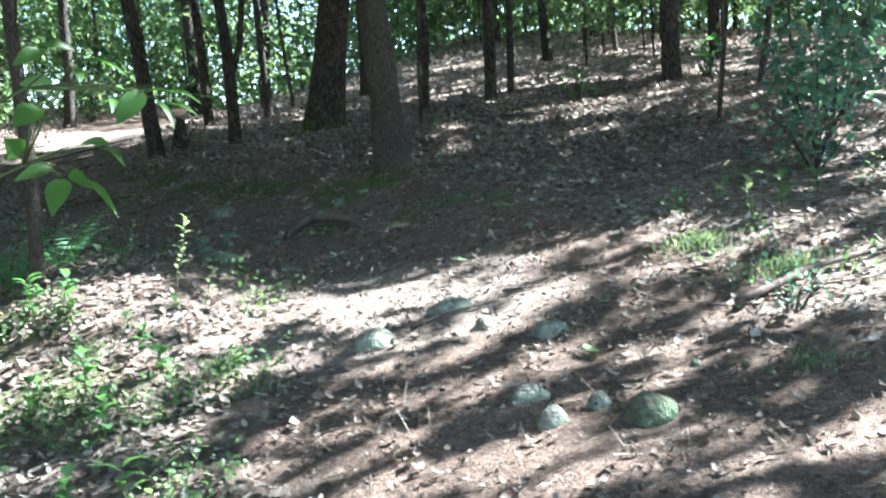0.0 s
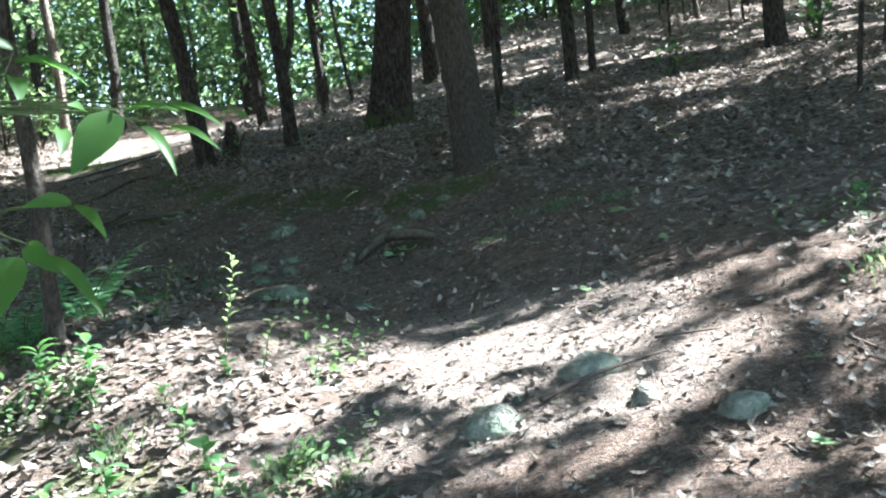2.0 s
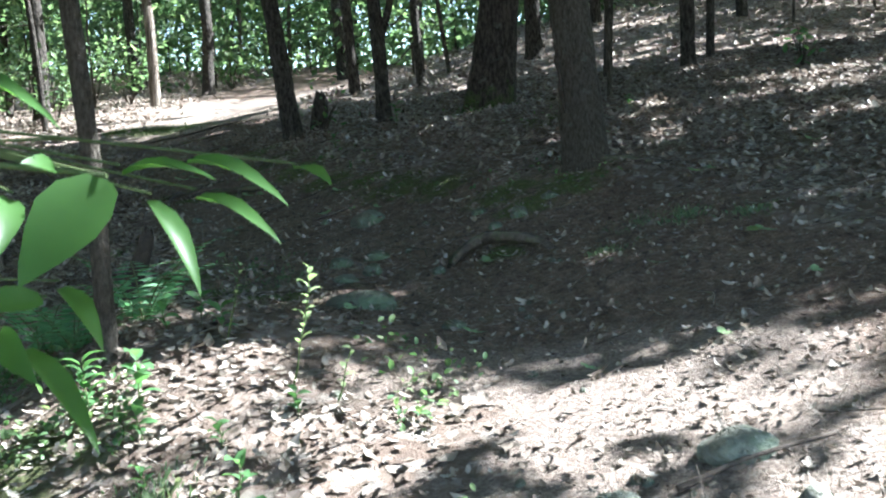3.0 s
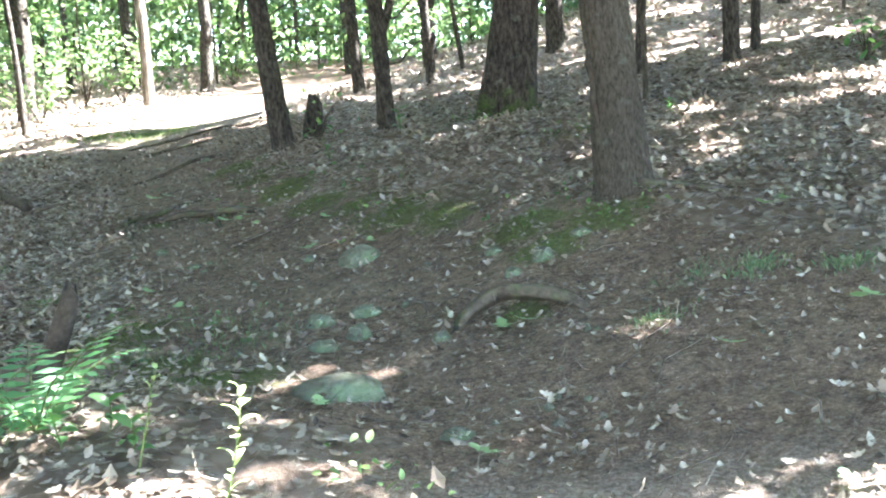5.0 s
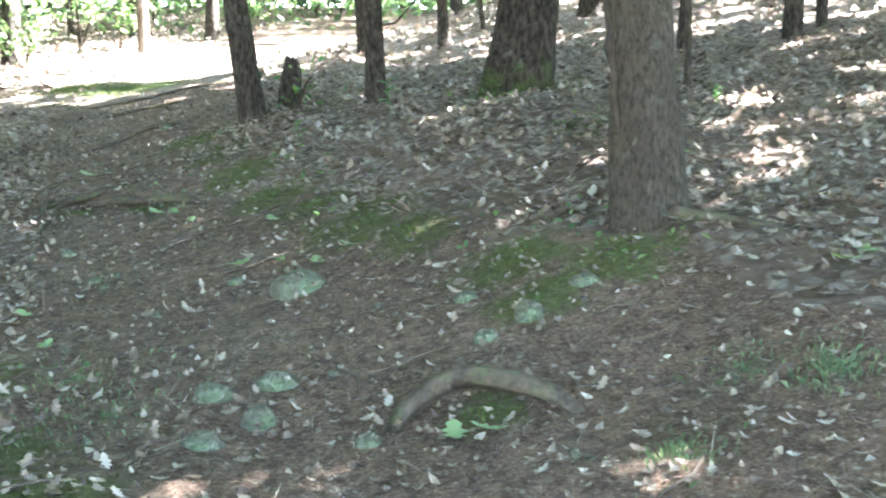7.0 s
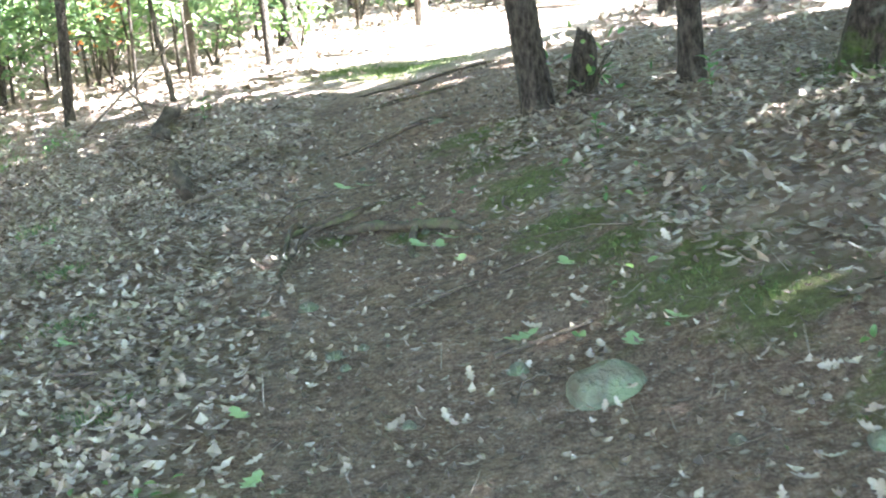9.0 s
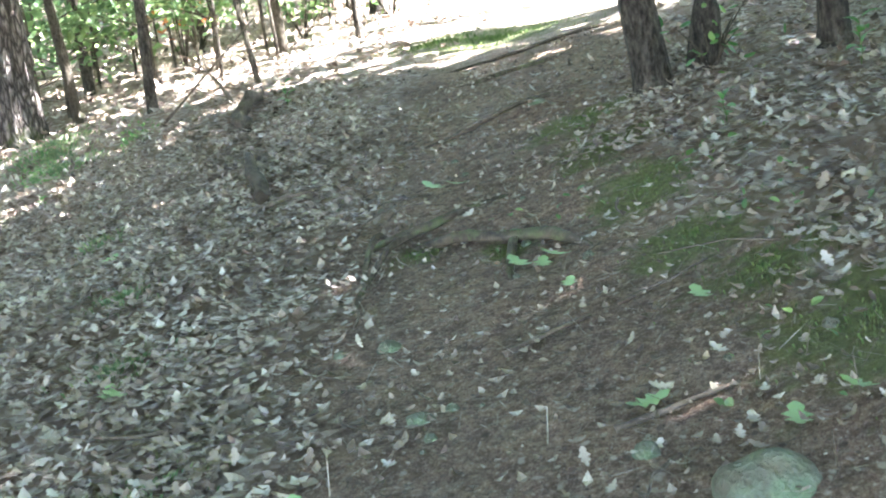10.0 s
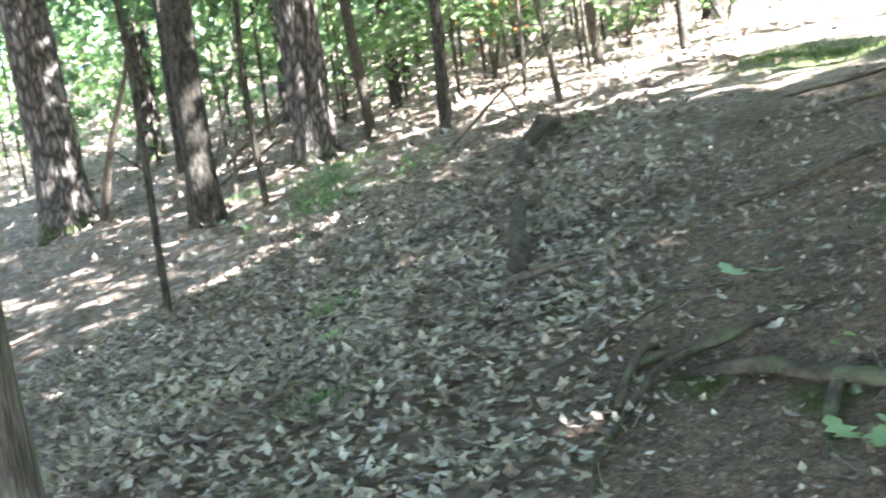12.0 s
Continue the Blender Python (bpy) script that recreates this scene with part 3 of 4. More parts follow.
def tree(row, number):
    x, y, width, height, east, north, bark, label, flare = row
    seed = number * 1.37
    base = (x, y, gz(x, y))
    t = thing("tree", base, label, "tree", "forest trees")
    pts = trunk_points(height, (east, north), .05 if width > .12 else .09, seed)
    big = number < len(NAMED)
    radii = [width / 2 * max(.14, 1 - .82 * max(p.z, 0) / height) for p in pts]
    part("trunk", tube(pts, radii, 20 if width > .2 and big else 9, .16 if big else .1, seed, flare), bark, t)
    r = random.Random(number)
    mine = spray[owner == number]
    if len(mine):
        for s in mine[rng.permutation(len(mine))[:4 if big else 2]]:
            end = Vector(s) - Vector(base)
            h = max(3.6, min(height * .8, end.z - 1.5))
            a = Vector((east * h, north * h, h))
            if 1.0 < (end - a).length < 9:
                mid = a.lerp(end, .5) + Vector((r.uniform(-.4, .4), r.uniform(-.4, .4), -.3))
                part("limb", tube((a, mid, end), (width * .2, width * .13, .012), 6), bark, t)
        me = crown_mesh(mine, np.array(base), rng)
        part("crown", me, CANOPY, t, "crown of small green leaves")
    elif not big:
        c = np.array([[r.gauss(0, 1.3) + x, r.gauss(0, 1.3) + y, base[2] + r.uniform(4.0, height)] for _ in range(34)])
        part("crown", crown_mesh(c, np.array(base), rng), CANOPY, t, "crown of small green leaves")
    if number == 1:
        part("limb", tube([(-.02, 0, .75), (.12, .02, 1.15), (.2, .03, 1.8), (.2, 0, 3.0), (.3, 0, 5)], [.045, .04, .034, .028, .012], 8, .2), bark, t)
    if bark is BARK_MAPLE and width > .25:
        part("bark_scar", tube([(east * h - .088 + dx, -.098, h) for h, dx in ((.26, .01), (.38, 0), (.5, -.012), (.6, .004), (.7, -.008), (.78, .0))], [.006, .017, .02, .015, .021, .008], 8, .5, 3), ROT_WOOD, t, "dark rotten split in the bark")
    if number == 1:
        for side, h in ((1, .55), (1, .95), (-1, 1.3), (1, 1.6)):
            part("twig", tube([(0, 0, h), (side * .15, .05, h + .02), (side * .3, .08, h + .18), (side * .42, .05, h + .22), (side * .5, 0, h + .42)], [.012, .01, .008, .006, .003], 5), BARK_THIN, t)
    # dead side twigs low on the trunk
    for k in range(r.randint(2, 5) if width < .3 and big else 0):
        h, a, ln = r.uniform(.8, 3.2), r.uniform(0, 6.28), r.uniform(.3, .9)
        s = Vector((east * h, north * h, h))
        d = Vector((math.cos(a), math.sin(a), r.uniform(-.2, .5)))
        part("twig", tube((s, s + d * ln * .5 + Vector((0, 0, .05)), s + d * ln), (.009, .006, .002), 5), BARK_THIN, t)
    return t


TREES = [tree(row, i) for i, row in enumerate(ALL_TREES)]

# bare surface roots running out from the two nearest large trunks
def ground_root(at, points, radii, label="exposed brown tree root lying on the soil", wood=None):
    t = thing("exposed_root", (at[0], at[1], gz(*at)), label, "root")
    pts = [(px - at[0], py - at[1], gz(px, py) + lift - gz(*at)) for px, py, lift in points]
    fine = []
    for i in range(len(pts) - 1):
        p0, p1, p2, p3 = (Vector(pts[min(max(j, 0), len(pts) - 1)]) for j in (i - 1, i, i + 1, i + 2))
        for k in range(5):
            f = k / 5
            c = (p1 * 2 + (p2 - p0) * f + (p0 * 2 - p1 * 5 + p2 * 4 - p3) * f * f + (p1 * 3 - p0 - p2 * 3 + p3) * f ** 3) * .5
            fine.append(c + Vector((noise.noise((i * 3 + k, 5, at[1])) * .008, 0, .008 * noise.noise((i * 3 + k, at[0], 0)))))
    fine.append(Vector(pts[-1]))
    rr = np.interp(np.linspace(0, len(radii) - 1, len(fine)), range(len(radii)), radii)
    part("root", tube(fine, rr * .88, 14, .75, at[0]), wood or ROOT_WOOD, t)
    return t


ground_root((-.38, 10.4), [(-.36, 10.42, .03), (-.1, 10.3, .01), (.25, 10.2, -.005), (.5, 10.1, -.03)], [.04, .026, .017, .01], "root running out from a sturdy trunk into dead leaves")
# the bowed root that stands clear of the path
ground_root((-1.0, 9.3), [(-1.25, 9.06, -.03), (-1.21, 9.13, .025), (-1.14, 9.19, .06), (-1.05, 9.22, .078), (-.93, 9.2, .07), (-.8, 9.15, .05), (-.7, 9.1, .025), (-.63, 9.06, -.02)], [.018, .027, .032, .034, .034, .031, .026, .016], "bowed grey root arching above the soil")
ground_root((-3.5, 12.5), [(-4.05, 12.5, -.01), (-3.89, 12.46, .02), (-3.72, 12.47, .03), (-3.55, 12.42, .028), (-3.36, 12.41, .032), (-3.15, 12.3, .016), (-3.0, 12.18, -.03)], [.018, .026, .03, .028, .032, .026, .014], "crooked root holding a step across the path", DARK_ROOT)
ground_root((-4.0, 12.4), [(-4.03, 12.68, .01), (-4.07, 12.55, .045), (-4.1, 12.38, .04), (-4.05, 12.15, .015), (-3.96, 11.87, .006), (-3.88, 11.65, -.02)], [.012, .017, .016, .014, .012, .007], "thin root trailing down the path", DARK_ROOT)
ground_root((-4.2, 12.5), [(-4.26, 12.62, -.01), (-4.24, 12.52, .05), (-4.2, 12.38, .035), (-4.08, 12.12, .008), (-4.0, 11.98, -.015)], [.012, .016, .014, .011, .007], "thin root beside another on the path", DARK_ROOT)
ground_root((-3.9, 12.9), [(-4.3, 12.42, -.02), (-4.2, 12.47, .03), (-4.05, 12.6, .034), (-3.95, 12.76, .016), (-3.86, 12.9, .006), (-3.74, 13.05, -.02)], [.012, .018, .022, .018, .014, .008], "root crossing another root on the path", DARK_ROOT)
ground_root((-3.47, 12.3), [(-3.48, 12.4, .03), (-3.44, 12.28, .012), (-3.38, 12.14, .004), (-3.31, 12.0, -.015)], [.022, .021, .019, .014], "short root stub below a step in the path", DARK_ROOT)
ground_root((-4.5, 14.3), [(-4.85, 14.1, -.01), (-4.6, 14.25, .03), (-4.35, 14.45, .035), (-4.1, 14.7, -.02)], [.012, .018, .018, .012])
ground_root((-5.2, 16.6), [(-5.9, 16.2, -.02), (-5.4, 16.5, .035), (-4.9, 16.75, .045), (-4.3, 17.1, -.02)], [.008, .014, .014, .008], "dark root across the upper path", DARK_ROOT)
ground_root((-5.0, 15.9), [(-5.5, 15.6, -.02), (-5.1, 15.75, .03), (-4.7, 16.1, -.01)], [.012, .018, .012])

# ---- stumps and logs ----
def stump(x, y, radius, height, lean, label, material, ragged=.3):
    t = thing("stump", (x, y, gz(x, y)), label, "stump")
    bm = tube([(lean[0] * h, lean[1] * h, h) for h in (-.1, 0, height * .3, height * .6, height * .85, height)], [radius * 1.25, radius * 1.15, radius, radius * .95, radius * .85, radius * .6], 14, .35, x)
    top = max(v.co.z for v in bm.verts)
    for v in bm.verts:
        if v.co.z > top - .02:
            v.co.z += ragged * height * noise.noise(v.co * 25)
    part("stem", bm, material, t)
    return t


stump(-3.17, 14.3, .085, .38, (.1, 0), "broken dark stump beside a leaning oak", BARK_OAK, .35)
stump(-3.12, 8.75, .055, .46, (.45, .0), "dark rotten stub leaning out of the bank", ROT_WOOD, .3)


def log(points, radii, label):
    x, y = points[0][0], points[0][1]
    t = thing("rotten_log", (x, y, gz(x, y)), label, "log")
    pts = [Vector((px - x, py - y, gz(px, py) + r * .9 + .01 - gz(x, y))) for (px, py), r in zip(points, radii)]
    fine = [pts[i].lerp(pts[i + 1], k / 4) for i in range(len(pts) - 1) for k in range(4)] + [pts[-1]]
    rr = np.interp(np.linspace(0, len(radii) - 1, len(fine)), range(len(radii)), radii)
    part("trunk", tube([p + Vector((noise.noise(p * 6), noise.noise(p * 6 + Vector((9, 0, 0))), 0)) * .05 for p in fine], rr * .8, 14, .95, x), ROT_WOOD, t)
    return t


log([(-5.42, 13.2), (-5.55, 13.36), (-5.72, 13.55), (-6.05, 13.95), (-6.4, 14.35)], [.05, .06, .05, .05, .025], "crumbling dark log lying in dead leaves")
log([(-6.85, 14.95), (-7.1, 15.2), (-7.4, 15.55), (-7.55, 15.9), (-7.75, 16.35)], [.03, .065, .06, .08, .05], "crumbling dark log lying in dead leaves")


def stick(points, radius, label="thin dead stick lying on the ground"):
    x, y = points[0][0], points[0][1]
    t = thing("stick", (x, y, gz(x, y)), label, "stick", "fallen sticks")
    pts = [Vector((px - x, py - y, gz(px, py) + lift + radius * .6 - gz(x, y))) for px, py, lift in points]
    fine = []
    for i in range(len(pts) - 1):
        fine += [pts[i].lerp(pts[i + 1], k / 3) + Vector((noise.noise((k, x, i)) * .012, noise.noise((k, y, i)) * .012, 0)) for k in range(3)]
    fine.append(pts[-1])
    part("wood", tube(fine, np.linspace(radius, radius * .45, len(fine)), 7, .3, x), STICK_WOOD, t)
    return t


stick([(-5.38, 13.05, .02), (-5.25, 13.2, .03), (-5.1, 13.42, .02)], .018, "forked dead stick beside a rotten log")
stick([(-3.05, 11.36, .0), (-2.95, 11.45, .01), (-2.82, 11.58, .0)], .014)
stick([(-2.47, 10.84, .0), (-2.3, 10.95, .015), (-2.17, 11.03, .0)], .012)
stick([(-2.75, 11.65, 0), (-2.6, 11.75, .01), (-2.5, 11.9, 0)], .008)
stick([(-.2, 5.75, .01), (0, 5.85, .02), (.3, 6.0, .0)], .012)
stick([(-1.55, 9.6, 0), (-1.45, 9.5, .01), (-1.42, 9.38, 0)], .012)
stick([(-3.9, 10.9, .0), (-4.2, 10.75, .03), (-4.55, 10.8, .01)], .010)
stick([(1.25, 5.1, .02), (1.7, 5.4, .03), (2.2, 5.55, .02)], .022, "weathered branch lying on the sunny slope")
stick([(-8.6, 16.0, .0), (-8.3, 16.5, .35), (-8.1, 16.9, .65)], .015, "bare twig leaning above a log")
stick([(-13.0, 15.2, .0), (-12.6, 15.2, .7), (-12.15, 15.3, 1.5)], .05, "dead branch leaning against a pine")
stick([(-11.7, 15.7, .02), (-12.1, 16.2, .5), (-12.6, 16.9, 1.3)], .02, "pale dead branch caught among trunks")
stick([(-11.2, 15.2, .05), (-11.6, 15.6, .25), (-12.2, 16.0, .2)], .018, "pale dead branch caught among trunks")


def dead_branch(x, y, reach, turn, seed, label="pale dead branch with many bare twigs"):
    """A fallen bough propped on its own twigs."""
    q = random.Random(seed)
    t = thing("dead_branch", (x, y, gz(x, y)), label, "branch")
    a = radians(turn)
    spine = [Vector((math.cos(a) * reach * f, math.sin(a) * reach * f, reach * (.75 * f - .25 * f * f) - .03 + q.uniform(-.02, .02))) for f in np.linspace(0, 1, 7)]
    part("bough", tube(spine, np.linspace(.022, .006, 7), 6, .2, seed), STICK_WOOD, t)
    for k in range(11):
        b = spine[1 + k % 6]
        d = Vector((math.cos(a + q.uniform(-1.3, 1.3)), math.sin(a + q.uniform(-1.3, 1.3)), q.uniform(-.5, .6))) * q.uniform(.25, .7)
        part("twig", tube((b, b + d * .5 + Vector((0, 0, q.uniform(-.06, .06))), b + d), (.008, .006, .002), 4), STICK_WOOD, t)
    return t


dead_branch(-11.0, 15.5, 1.7, 140, 1)
dead_branch(-11.9, 15.9, 1.5, 60, 2)
dead_branch(-12.9, 16.6, 1.4, 20, 3)
dead_branch(-8.0, 16.3, .9, 150, 4)
r = random.Random(4)
for k in range(150):
    x, y = r.uniform(-7, 2), r.uniform(4.5, 14)
    a, ln = r.uniform(0, 6.28), r.uniform(.12, .5)
    stick([(x, y, .01), (x + math.cos(a) * ln * .5, y + math.sin(a) * ln * .5, .015), (x + math.cos(a + .3) * ln, y + math.sin(a + .3) * ln, .005)], r.uniform(.003, .007), "small dead twig among leaves")

# ---- stones ----
def stone(x, y, w, d, h, turn=0, material=None, label="grey-green granite stone half sunk in the path", seed=0, sink=.35):
    t = bmesh.new()
    bmesh.ops.create_icosphere(t, subdivisions=3, radius=1)
    for v in t.verts:
        n = noise.noise(v.co * 1.3 + Vector((seed * 3.1, 0, 0))) * .17 + noise.noise(v.co * 4 + Vector((0, seed, 0))) * .09
        v.co *= 1 + n
        v.co = Vector((v.co.x * w / 2, v.co.y * d / 2, max(v.co.z, -.6) * h))
    for f in t.faces:
        f.smooth = True
    me = bpy.data.meshes.new("stone")
    t.to_mesh(me)
    t.free()
    me.materials.append(material or ROCK)
    ob = new("stone", me)
    ob.location, ob.rotation_euler = (x, y, gz(x, y) + h * (.2 - sink)), (0, 0, radians(turn))
    return tagged(ob, label, "stone", "stones on the path")


UPPER_STONES = [(-1.99, 10.58, .27, .22, .11, 20), (-.87, 9.80, .12, .10, .07, 0), (-1.96, 9.42, .17, .12, .06, 0), (-1.73, 9.24, .13, .14, .07, 30), (-1.75, 9.50, .17, .13, .05, 0), (-1.86, 9.05, .17, .10, .05, -20), (-1.30, 9.02, .09, .08, .045, 0), (-1.62, 8.28, .38, .26, .09, 8), (-1.08, 7.78, .12, .10, .045, 15), (0.0, 5.98, .25, .24, .08, 20), (.16, 5.58, .12, .10, .06, 40)]
LOWER_STONES = [(-.38, 5.65, .24, .22, .09, -10), (.45, 5.33, .19, .17, .06, 10), (.28, 4.48, .17, .13, .07, 0), (.34, 4.18, .13, .11, .07, 30), (.52, 4.25, .09, .08, .06, 10), (-3.57, 11.47, .10, .08, .04, 30), (-1.02, 9.68, .10, .09, .04, 0), (-4.28, 14.52, .13, .10, .05, 0), (-1.15, 10.1, .12, .1, .035, 0), (-2.35, 10.75, .08, .07, .035, 0), (-3.15, 10.95, .10, .08, .03, 0), (-.68, 10.0, .12, .1, .035, 15)]
STONES = UPPER_STONES + LOWER_STONES
# stones below y = 6 take the granite painted as sunlit
for i, s in enumerate(STONES):
    stone(*s, SUNLIT_ROCK if s[1] < 6 else None, "pale grey-green stone half sunk in the dusty path" if s[1] < 6 else "grey-green granite stone half sunk in the path", i + 1)
stone(.68, 4.08, .20, .18, .09, 10, ROCK_GREEN, "rounded mossy green stone beside the path", 40, .25)
for k in range(70):
    y = r.uniform(4, 15)
    x = np.interp(y, PATH_Y, PATH_X) + r.uniform(-1.1, 1.3)
    s = r.uniform(.02, .055)
    stone(x, y, s, s * .8, s * .5, r.uniform(0, 180), None, "small pebble on the trodden path", 50 + k, .3)

# ---- plants ----
def leafy_mesh(name, places, sizes, rng, flat=.5, shape=None):
    return scatter(name, shape or leaf_shape(PLAIN), places, sizes, turns(len(places), rng, flat))


def young_tree(number, height, leaves, spread, leaf, label):
    """A leafy understory sapling: stem, side branches and foliage."""
    g = np.random.default_rng(100 + number)
    q = random.Random(number)
    t = thing("understory_sapling", (0, 0, 0), label, "sapling", "understory saplings")
    part("stem", tube([(0, 0, -.1), (.03, 0, height * .4), (-.03, .05, height * .8), (0, 0, height)], [.022, .018, .01, .004], 6), BARK_THIN, t)
    pts = []
    for k in range(9):
        h, a, ln = q.uniform(.25, 1) * height, q.uniform(0, 6.28), q.uniform(.5, 1) * spread
        end = Vector((math.cos(a) * ln, math.sin(a) * ln, h + ln * .25))
        part("branch", tube([(0, 0, h * .92), end * .5 + Vector((0, 0, h * .48)), end], [.008, .006, .002], 4), BARK_THIN, t)
        for j in range(leaves // 9):
            f = q.uniform(.25, 1.05)
            pts.append(np.array((end.x * f, end.y * f, h * .92 + (end.z - h * .92) * f)) + g.normal(0, 1, 3) * (.14, .14, .07))
    part("foliage", leafy_mesh("foliage", pts, g.uniform(.7, 1.25, len(pts)) * leaf, g, .6), UNDERSTORY, t, "green leaves, glowing where the sun shines through")
    return t


LABEL = "leafy green understory sapling on the forest floor"
PROTOS = [young_tree(1, 2.6, 300, .9, .15, LABEL), young_tree(2, 3.6, 420, 1.2, .16, LABEL), young_tree(3, 1.5, 220, .7, .13, LABEL), young_tree(4, 4.6, 480, 1.5, .17, LABEL)]
g = np.random.default_rng(21)
spots = []
while len(spots) < 330:
    x, y = (g.uniform(-30, 18), g.uniform(9, 42)) if len(spots) < 290 else (g.uniform(-17, -8.6), g.uniform(17.3, 24))
    on_path = abs(x - np.interp(y, PATH_Y, PATH_X)) < 2.2
    clear = -8.6 < x < 6.5 and y < 19 or x > -3.5 and x < 3 and y < 26 and g.uniform() < .75 or x < -8 and y < 17.2 and x > -15
    if on_path or clear or (x + 6.8) ** 2 / 9 + (y - 21.5) ** 2 / 12 < 1:
        continue
    if any((x - a) ** 2 + (y - b) ** 2 < .5 for a, b in spots):
        continue
    spots.append((x, y))
for i, (x, y) in enumerate(spots):
    m = pose(x, y, gz(x, y), 0, 0, g.uniform(0, 360))
    if i < 4:
        PROTOS[i].matrix_basis = m
    else:
        copy_thing(PROTOS[int(g.integers(4))], m)


def bush(x, y, height, spread, leaves, leaf, material, label):
    q = np.random.default_rng(int(abs(x * 100)))
    t = thing("bush", (x, y, gz(x, y)), label, "bush")
    ends = []
    for k in range(8):
        a, h = k * .9 + q.uniform(0, .5), q.uniform(.5, 1) * height
        e = Vector((math.cos(a) * spread * q.uniform(.4, 1), math.sin(a) * spread * q.uniform(.4, 1), h))
        part("stem", tube([(0, 0, -.05), e * .5 + Vector((0, 0, h * .1)), e], [.009, .006, .002], 5), BARK_THIN, t)
        ends.append(e)
    pts = np.array([np.array(ends[int(q.integers(8))]) * q.uniform(.35, 1.05) for _ in range(leaves)]) + q.normal(0, .09, (leaves, 3))
    part("foliage", leafy_mesh("foliage", pts, q.uniform(.7, 1.2, leaves) * leaf, q, .6, leaf_shape(OVAL)), material, t)
    return t


bush(2.75, 8.6, .95, .6, 260, .09, SHRUB_LEAF, "blue-green leafy bush on the leafy slope")
bush(3.1, 9.3, 1.25, .7, 300, .09, SHRUB_LEAF, "blue-green leafy bush on the leafy slope")
bush(2.5, 7.9, .6, .5, 140, .08, SHRUB_LEAF, "low blue-green bush on the leafy slope")
bush(3.5, 10.2, 1.9, .9, 360, .10, SHRUB_LEAF, "tall blue-green bush on the leafy slope")
bush(1.45, 4.95, .12, .16, 90, .04, SHRUB_LEAF, "low dark green plant in dead leaves")
bush(-11.3, 19.5, 2.6, .6, 110, .12, RUST_LEAF, "withered bush with rust-red leaves")
bush(-3.1, 14.2, .35, .25, 36, .07, FRESH, "small green sprouts round a broken stump")
bush(3.6, 15.6, .5, .25, 40, .13, FRESH, "small bright green seedling on the slope")
for bx, by, bh in ((-9.3, 21.3, 1.1), (-10.3, 20.7, 1.4), (-8.9, 23.6, 1.3), (-9.9, 24.3, 1.7), (-11.2, 22.4, 1.6), (-12.3, 21.0, 1.5), (-7.6, 25.8, 1.2)):
    bush(bx, by, bh, bh * .6, 240, .12, UNDERSTORY, "bright green leafy bush at the bend of the path")
bush(1.75, 14.6, .45, .15, 26, .12, FRESH, "small bright green seedling on the slope")


# woods beyond, where no tree can be told from the next
def far_woods(number, x0, x1, y0, y1, low, high, leaves, size):
    h = np.random.default_rng(number)
    clumps = leaves // 40
    cx, cy, cz = h.uniform(x0, x1, clumps), h.uniform(y0, y1, clumps), h.uniform(0, 1, clumps) ** 1.2
    p = np.repeat(np.stack([cx, cy, ground_z(cx, cy) + low + cz * (high - low)], 1), 40, 0) + h.normal(0, 1, (clumps * 40, 3)) * (.9, .9, .5)
    me = scatter("far_woods", KITE, p, h.uniform(.7, 1.2, len(p)) * size, turns(len(p), h, .5))
    me.materials.append(UNDERSTORY if number % 2 else CANOPY)
    return tagged(new("far_woods", me), "bright green leaves of the woods beyond", "foliage", kind="stuff")


far_woods(1, -45, 34, 36, 58, .0, 14, 100000, .38)
far_woods(9, -17, 6, 26, 40, .0, 7, 24000, .2)
far_woods(7, -3, 15, 25, 36, .0, 6, 22000, .22)
far_woods(2, -46, -24, 8, 42, .0, 14, 34000, .34)
far_woods(3, 14, 34, 10, 42, .0, 14, 20000, .36)
far_woods(11, -24, 16, 28, 40, 1.5, 9, 22000, .24)
far_woods(5, -26, -11, 19, 30, .6, 7, 9000, .18)
far_woods(13, -24, -13, 17, 25, .3, 4.0, 6000, .12)


# the leafy branch that reaches over the path
UPPER = [
    ((-0.85, 3.42, 1.93), (-0.92, 3.36, 1.84), 0.071),
    ((-0.82, 3.56, 1.95), (-0.70, 3.51, 1.90), 0.025),
    ((-0.81, 3.55, 1.91), (-0.71, 3.51, 1.86), 0.023),
    ((-0.82, 3.45, 1.91), (-0.76, 3.41, 1.82), 0.025),
    ((-0.87, 3.50, 1.94), (-0.76, 3.46, 1.93), 0.018),
    ((-0.91, 3.45, 1.94), (-0.92, 3.40, 1.95), 0.022),
    ((-1.03, 3.48, 2.05), (-0.89, 3.42, 1.99), 0.020),
    ((-0.73, 3.66, 1.93), (-0.68, 3.62, 1.91), 0.029),
    ((-0.94, 3.41, 1.92), (-0.92, 3.34, 1.87), 0.029),
]
